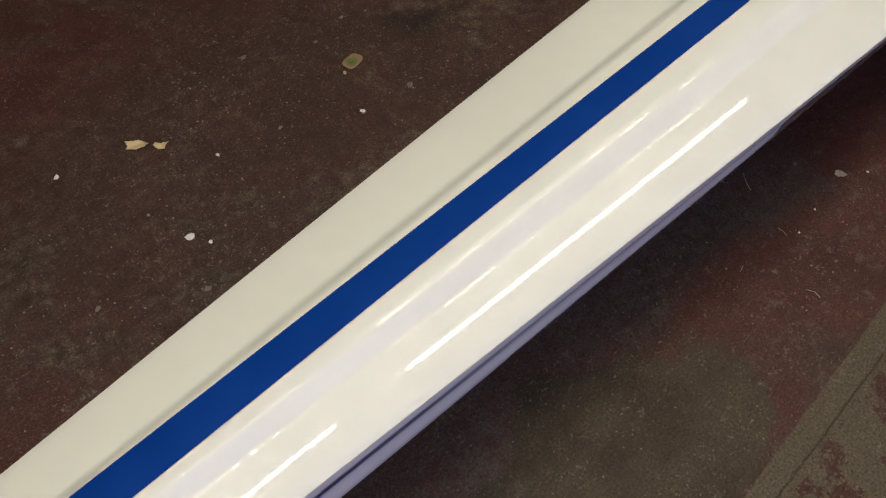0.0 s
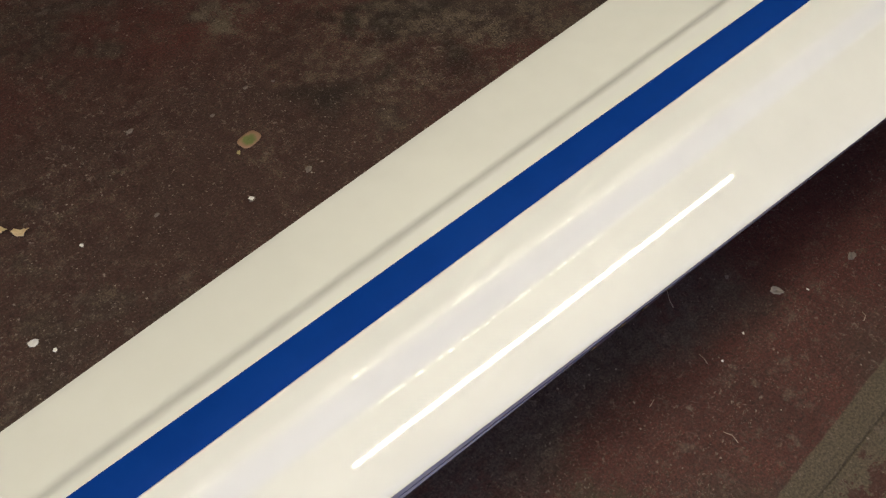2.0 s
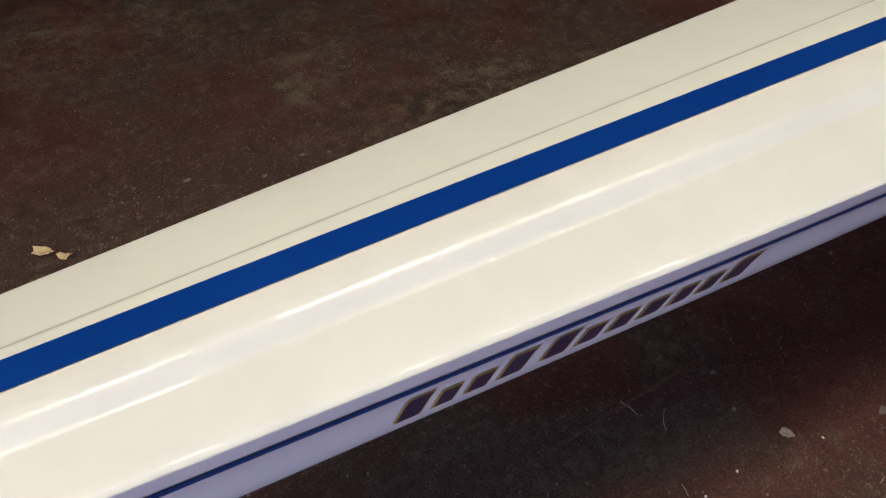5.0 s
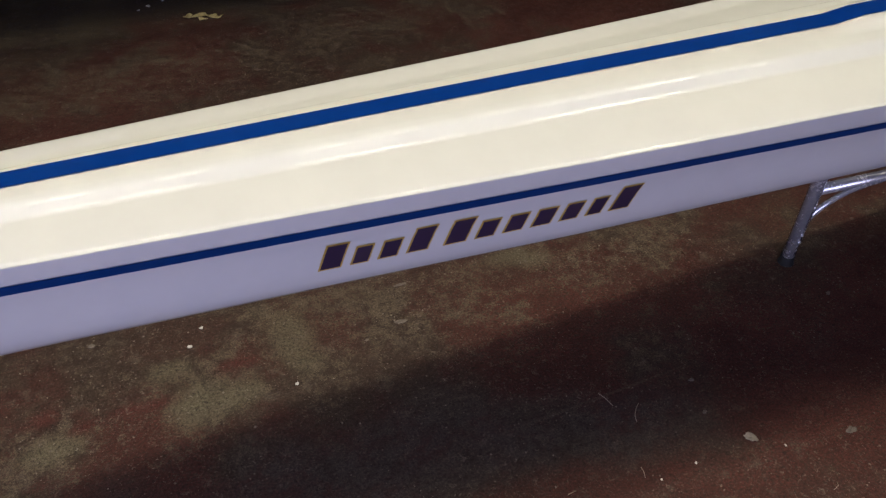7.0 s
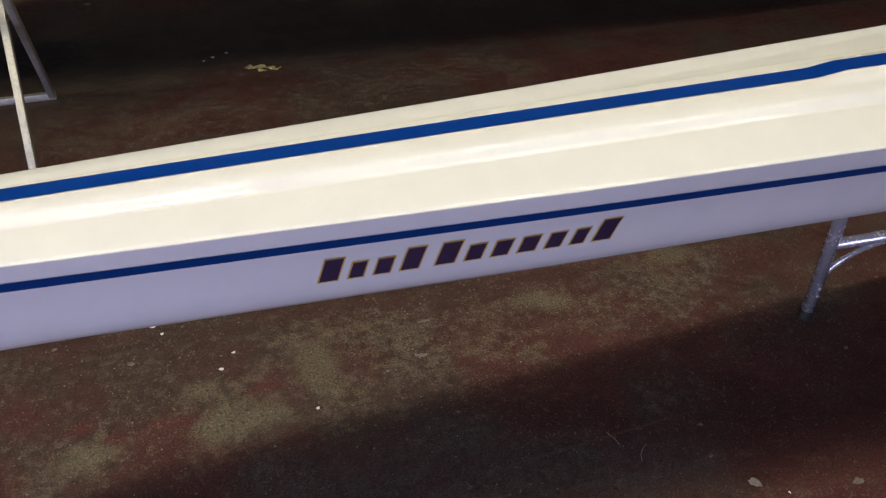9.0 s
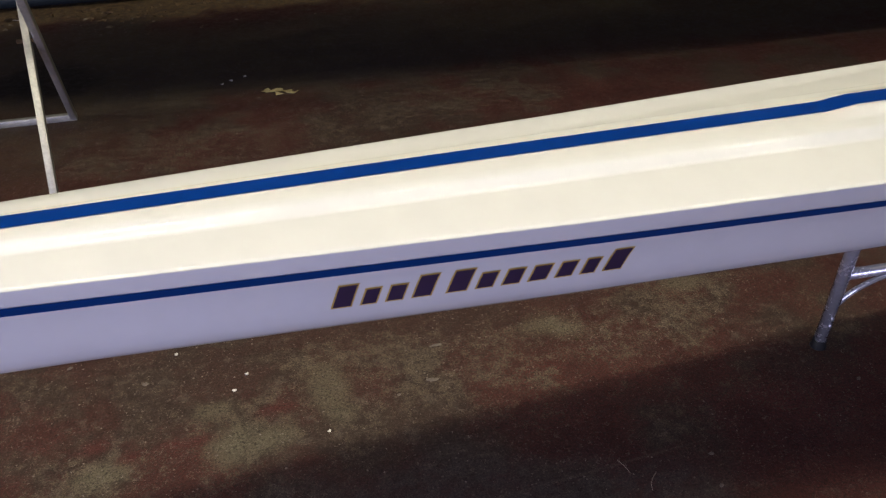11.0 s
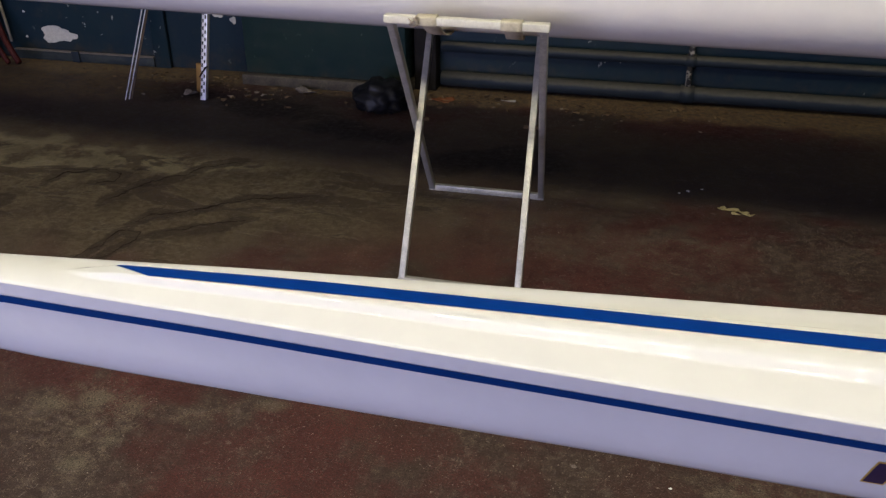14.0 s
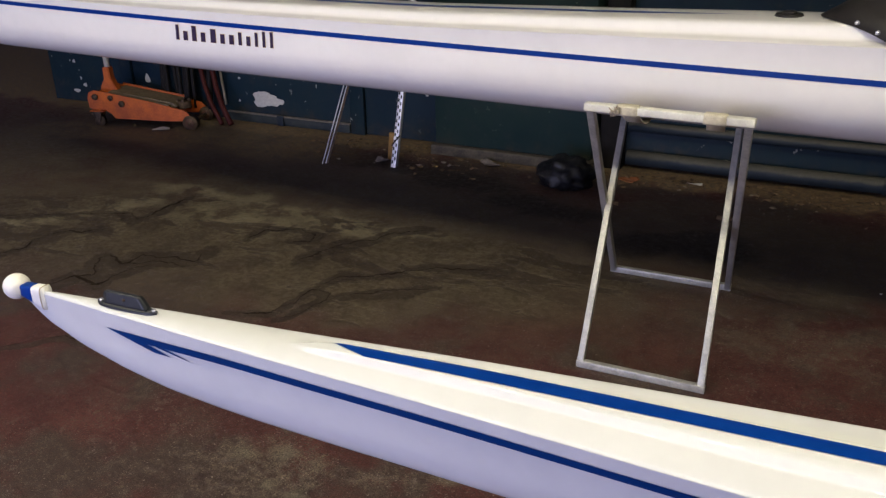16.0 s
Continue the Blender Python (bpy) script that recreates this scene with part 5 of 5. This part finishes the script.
FLECKS = [(0.441, 1.115, 0.011), (0.465, 1.077, 0.006), (0.32, 1.429, 0.008), (0.61, 1.265, 0.005), (0.935, 1.166, 0.007), (0.599, 0.919, 0.006), (0.629, 0.969, 0.005), (0.799, 0.743, 0.005), (1.399, 0.296, 0.004), (1.481, 0.309, 0.003), (1.668, 0.29, 0.004), (0.635, 2.728, 0.012), (0.69, 2.76, 0.008), (0.60, 2.70, 0.007)]
for k, (x, y, r) in enumerate(FLECKS):
    scrap("white_fleck", x, y, 0.85 * r, r * 0.65, 30 * k, TAPE, "small white paint fleck on the floor", "fleck", 20 + k, 0.003, "white flecks on the floor", 0, 8)


def hair(points, label):
    ob = part("thread", tube([(x, y, 0.0012 + dz) for x, y, dz in points], 0.0006, 6), THREAD, None, label)
    return tagged(ob, label, "thread", "threads on the floor")


hair([(1.448, 0.474, 0.002), (1.432, 0.458, 0.006), (1.424, 0.447, 0.005), (1.421, 0.433, 0)], "short bent pale thread on the floor")
hair([(1.382, 0.524, 0), (1.388, 0.503, 0.004), (1.395, 0.484, 0)], "short pale thread on the floor")
hair([(1.377, 0.334, 0), (1.376, 0.322, 0.002), (1.373, 0.310, 0)], "short pale thread on the floor")
hair([(1.237, 0.325, 0), (1.218, 0.320, 0.003)], "short pale thread on the floor")
hair([(1.285, 0.205, 0), (1.291, 0.190, 0.003), (1.289, 0.175, 0)], "short pale thread on the floor")
hair([(1.710, 0.189, 0), (1.705, 0.180, 0.003), (1.694, 0.176, 0)], "short pale thread on the floor")
CHIPS = [(0.399, 0.987, 0.010), (0.219, 1.083, 0.009), (1.816, 0.282, 0.015), (1.583, 0.496, 0.008), (2.030, 0.631, 0.008), (0.968, 0.820, 0.006), (1.109, 1.458, 0.008), (1.002, 1.424, 0.008),
         (1.075, 1.161, 0.012), (0.936, 1.164, 0.010), (0.834, 1.490, 0.011), (1.172, 1.439, 0.006), (1.564, 0.413, 0.007), (0.762, 1.245, 0.008), (1.088, 0.970, 0.018), (1.055, 0.852, 0.020)]
for k, (x, y, r) in enumerate(CHIPS):
    scrap("pale_chip", x, y, 0.8 * r, r * (0.25 if r > 0.016 else 0.5), 37 * k % 50 - 10, TRODDEN, "trodden pale chip stuck to the floor", "chip", 60 + k, 0.0015, "pale chips on the floor", 0, 11)
scrap("dark_crumb", 1.433, 0.911, 0.006, 0.005, 0, GREASE, "small dark crumb on the floor", "crumb", 90, 0.004, "", 0, 9)


def grit():
    """Crumbs and paint specks, strewn more thickly in places."""
    random.seed(21)
    verts, faces = [], []
    for k in range(13000):
        if k < 8000:
            x, y = random.uniform(-1.6, 3.0), random.uniform(0.0, 2.7)
        elif k < 12000:
            x, y = random.gauss(0.8, 0.6), random.gauss(1.2, 0.4)
        else:
            x, y = random.uniform(-4.5, 4), 3.55 + random.gauss(0, 0.12)
        if noise.noise(Vector((x * 2.2, y * 2.2, 3))) < random.uniform(-0.5, 0.35):
            continue
        if k >= 12000 and k % 3 == 0:
            r = random.uniform(0.0015, 0.005)
        else:
            r = random.choice((0.0006, 0.0007, 0.0008, 0.0009, 0.0011, 0.0014, 0.0018, 0.0024)) * random.uniform(0.7, 1.3)
        a = random.uniform(0, 6.28)
        i = len(verts)
        for q in range(4):
            f = r * random.uniform(0.6, 1.3)
            verts.append((x + f * math.cos(a + q * 1.57), y + f * math.sin(a + q * 1.57), 0.0004))
        verts.append((x, y, 0.0006 + r * 0.5))
        faces += [(i, i + 1, i + 4), (i + 1, i + 2, i + 4), (i + 2, i + 3, i + 4), (i + 3, i, i + 4)]
    me = bpy.data.meshes.new("floor_grit")
    me.from_pydata(verts, [], faces)
    m = material("pale_grit", (0.3, 0.28, 0.24), 0.9)
    g = Graph(m)
    g.colour(g.mix(g.island, (0.070, 0.052, 0.040), (0.235, 0.20, 0.165)))
    me.materials.append(m)
    tagged(new("floor_grit", me), "pale crumbs and paint specks strewn over the floor", "grit", kind="stuff")


grit()


def wall_litter():
    """Dead leaves, flakes and crumbs of dirt swept against the foot of the wall."""
    random.seed(33)
    verts, faces = [], []
    for k in range(900):
        x = random.choice((random.uniform(-2.6, 2.6), random.gauss(-1.8, 0.35), random.gauss(-0.2, 0.5), random.uniform(-4.4, 4.5)))
        y = wall_y(x) - 0.12 - abs(random.gauss(0, 0.13)) - (0.14 if -1.85 < x < -0.8 else 0)
        if noise.noise(Vector((x * 3.1, y * 3.1, 8))) < random.uniform(-0.5, 0.25):
            continue
        r = random.choice((0.004, 0.005, 0.007, 0.009, 0.012, 0.017, 0.022))
        a, n, i = random.uniform(0, 6.28), 7, len(verts)
        flat = random.uniform(0.35, 0.9)
        lift = r * random.uniform(0.15, 0.5)
        for q in range(n):
            f, g2 = r * random.uniform(0.7, 1.2), math.tau * q / n
            u, v = f * math.cos(g2), f * flat * math.sin(g2)
            verts.append((x + u * math.cos(a) - v * math.sin(a), y + u * math.sin(a) + v * math.cos(a), 0.001 + lift * (0.5 + 0.5 * math.sin(2 * g2 + k))))
        verts.append((x, y, 0.002 + lift * 0.9))
        faces += [(i + q, i + (q + 1) % n, i + n) for q in range(n)]
    me = bpy.data.meshes.new("leaf_litter")
    me.from_pydata(verts, [], faces)
    m = material("dead_leaf_litter", (0.12, 0.08, 0.04), 0.85)
    g = Graph(m)
    c = g.mix(g.ramp(g.island, 0.0, 0.75), (0.045, 0.028, 0.014), (0.14, 0.092, 0.042))
    g.colour(g.mix(g.ramp(g.island, 0.92, 0.95), c, (0.26, 0.23, 0.18)))
    me.materials.append(m)
    tagged(new("leaf_litter", me), "brown dead leaves and dirt swept against the wall's foot", "litter", kind="stuff")


wall_litter()
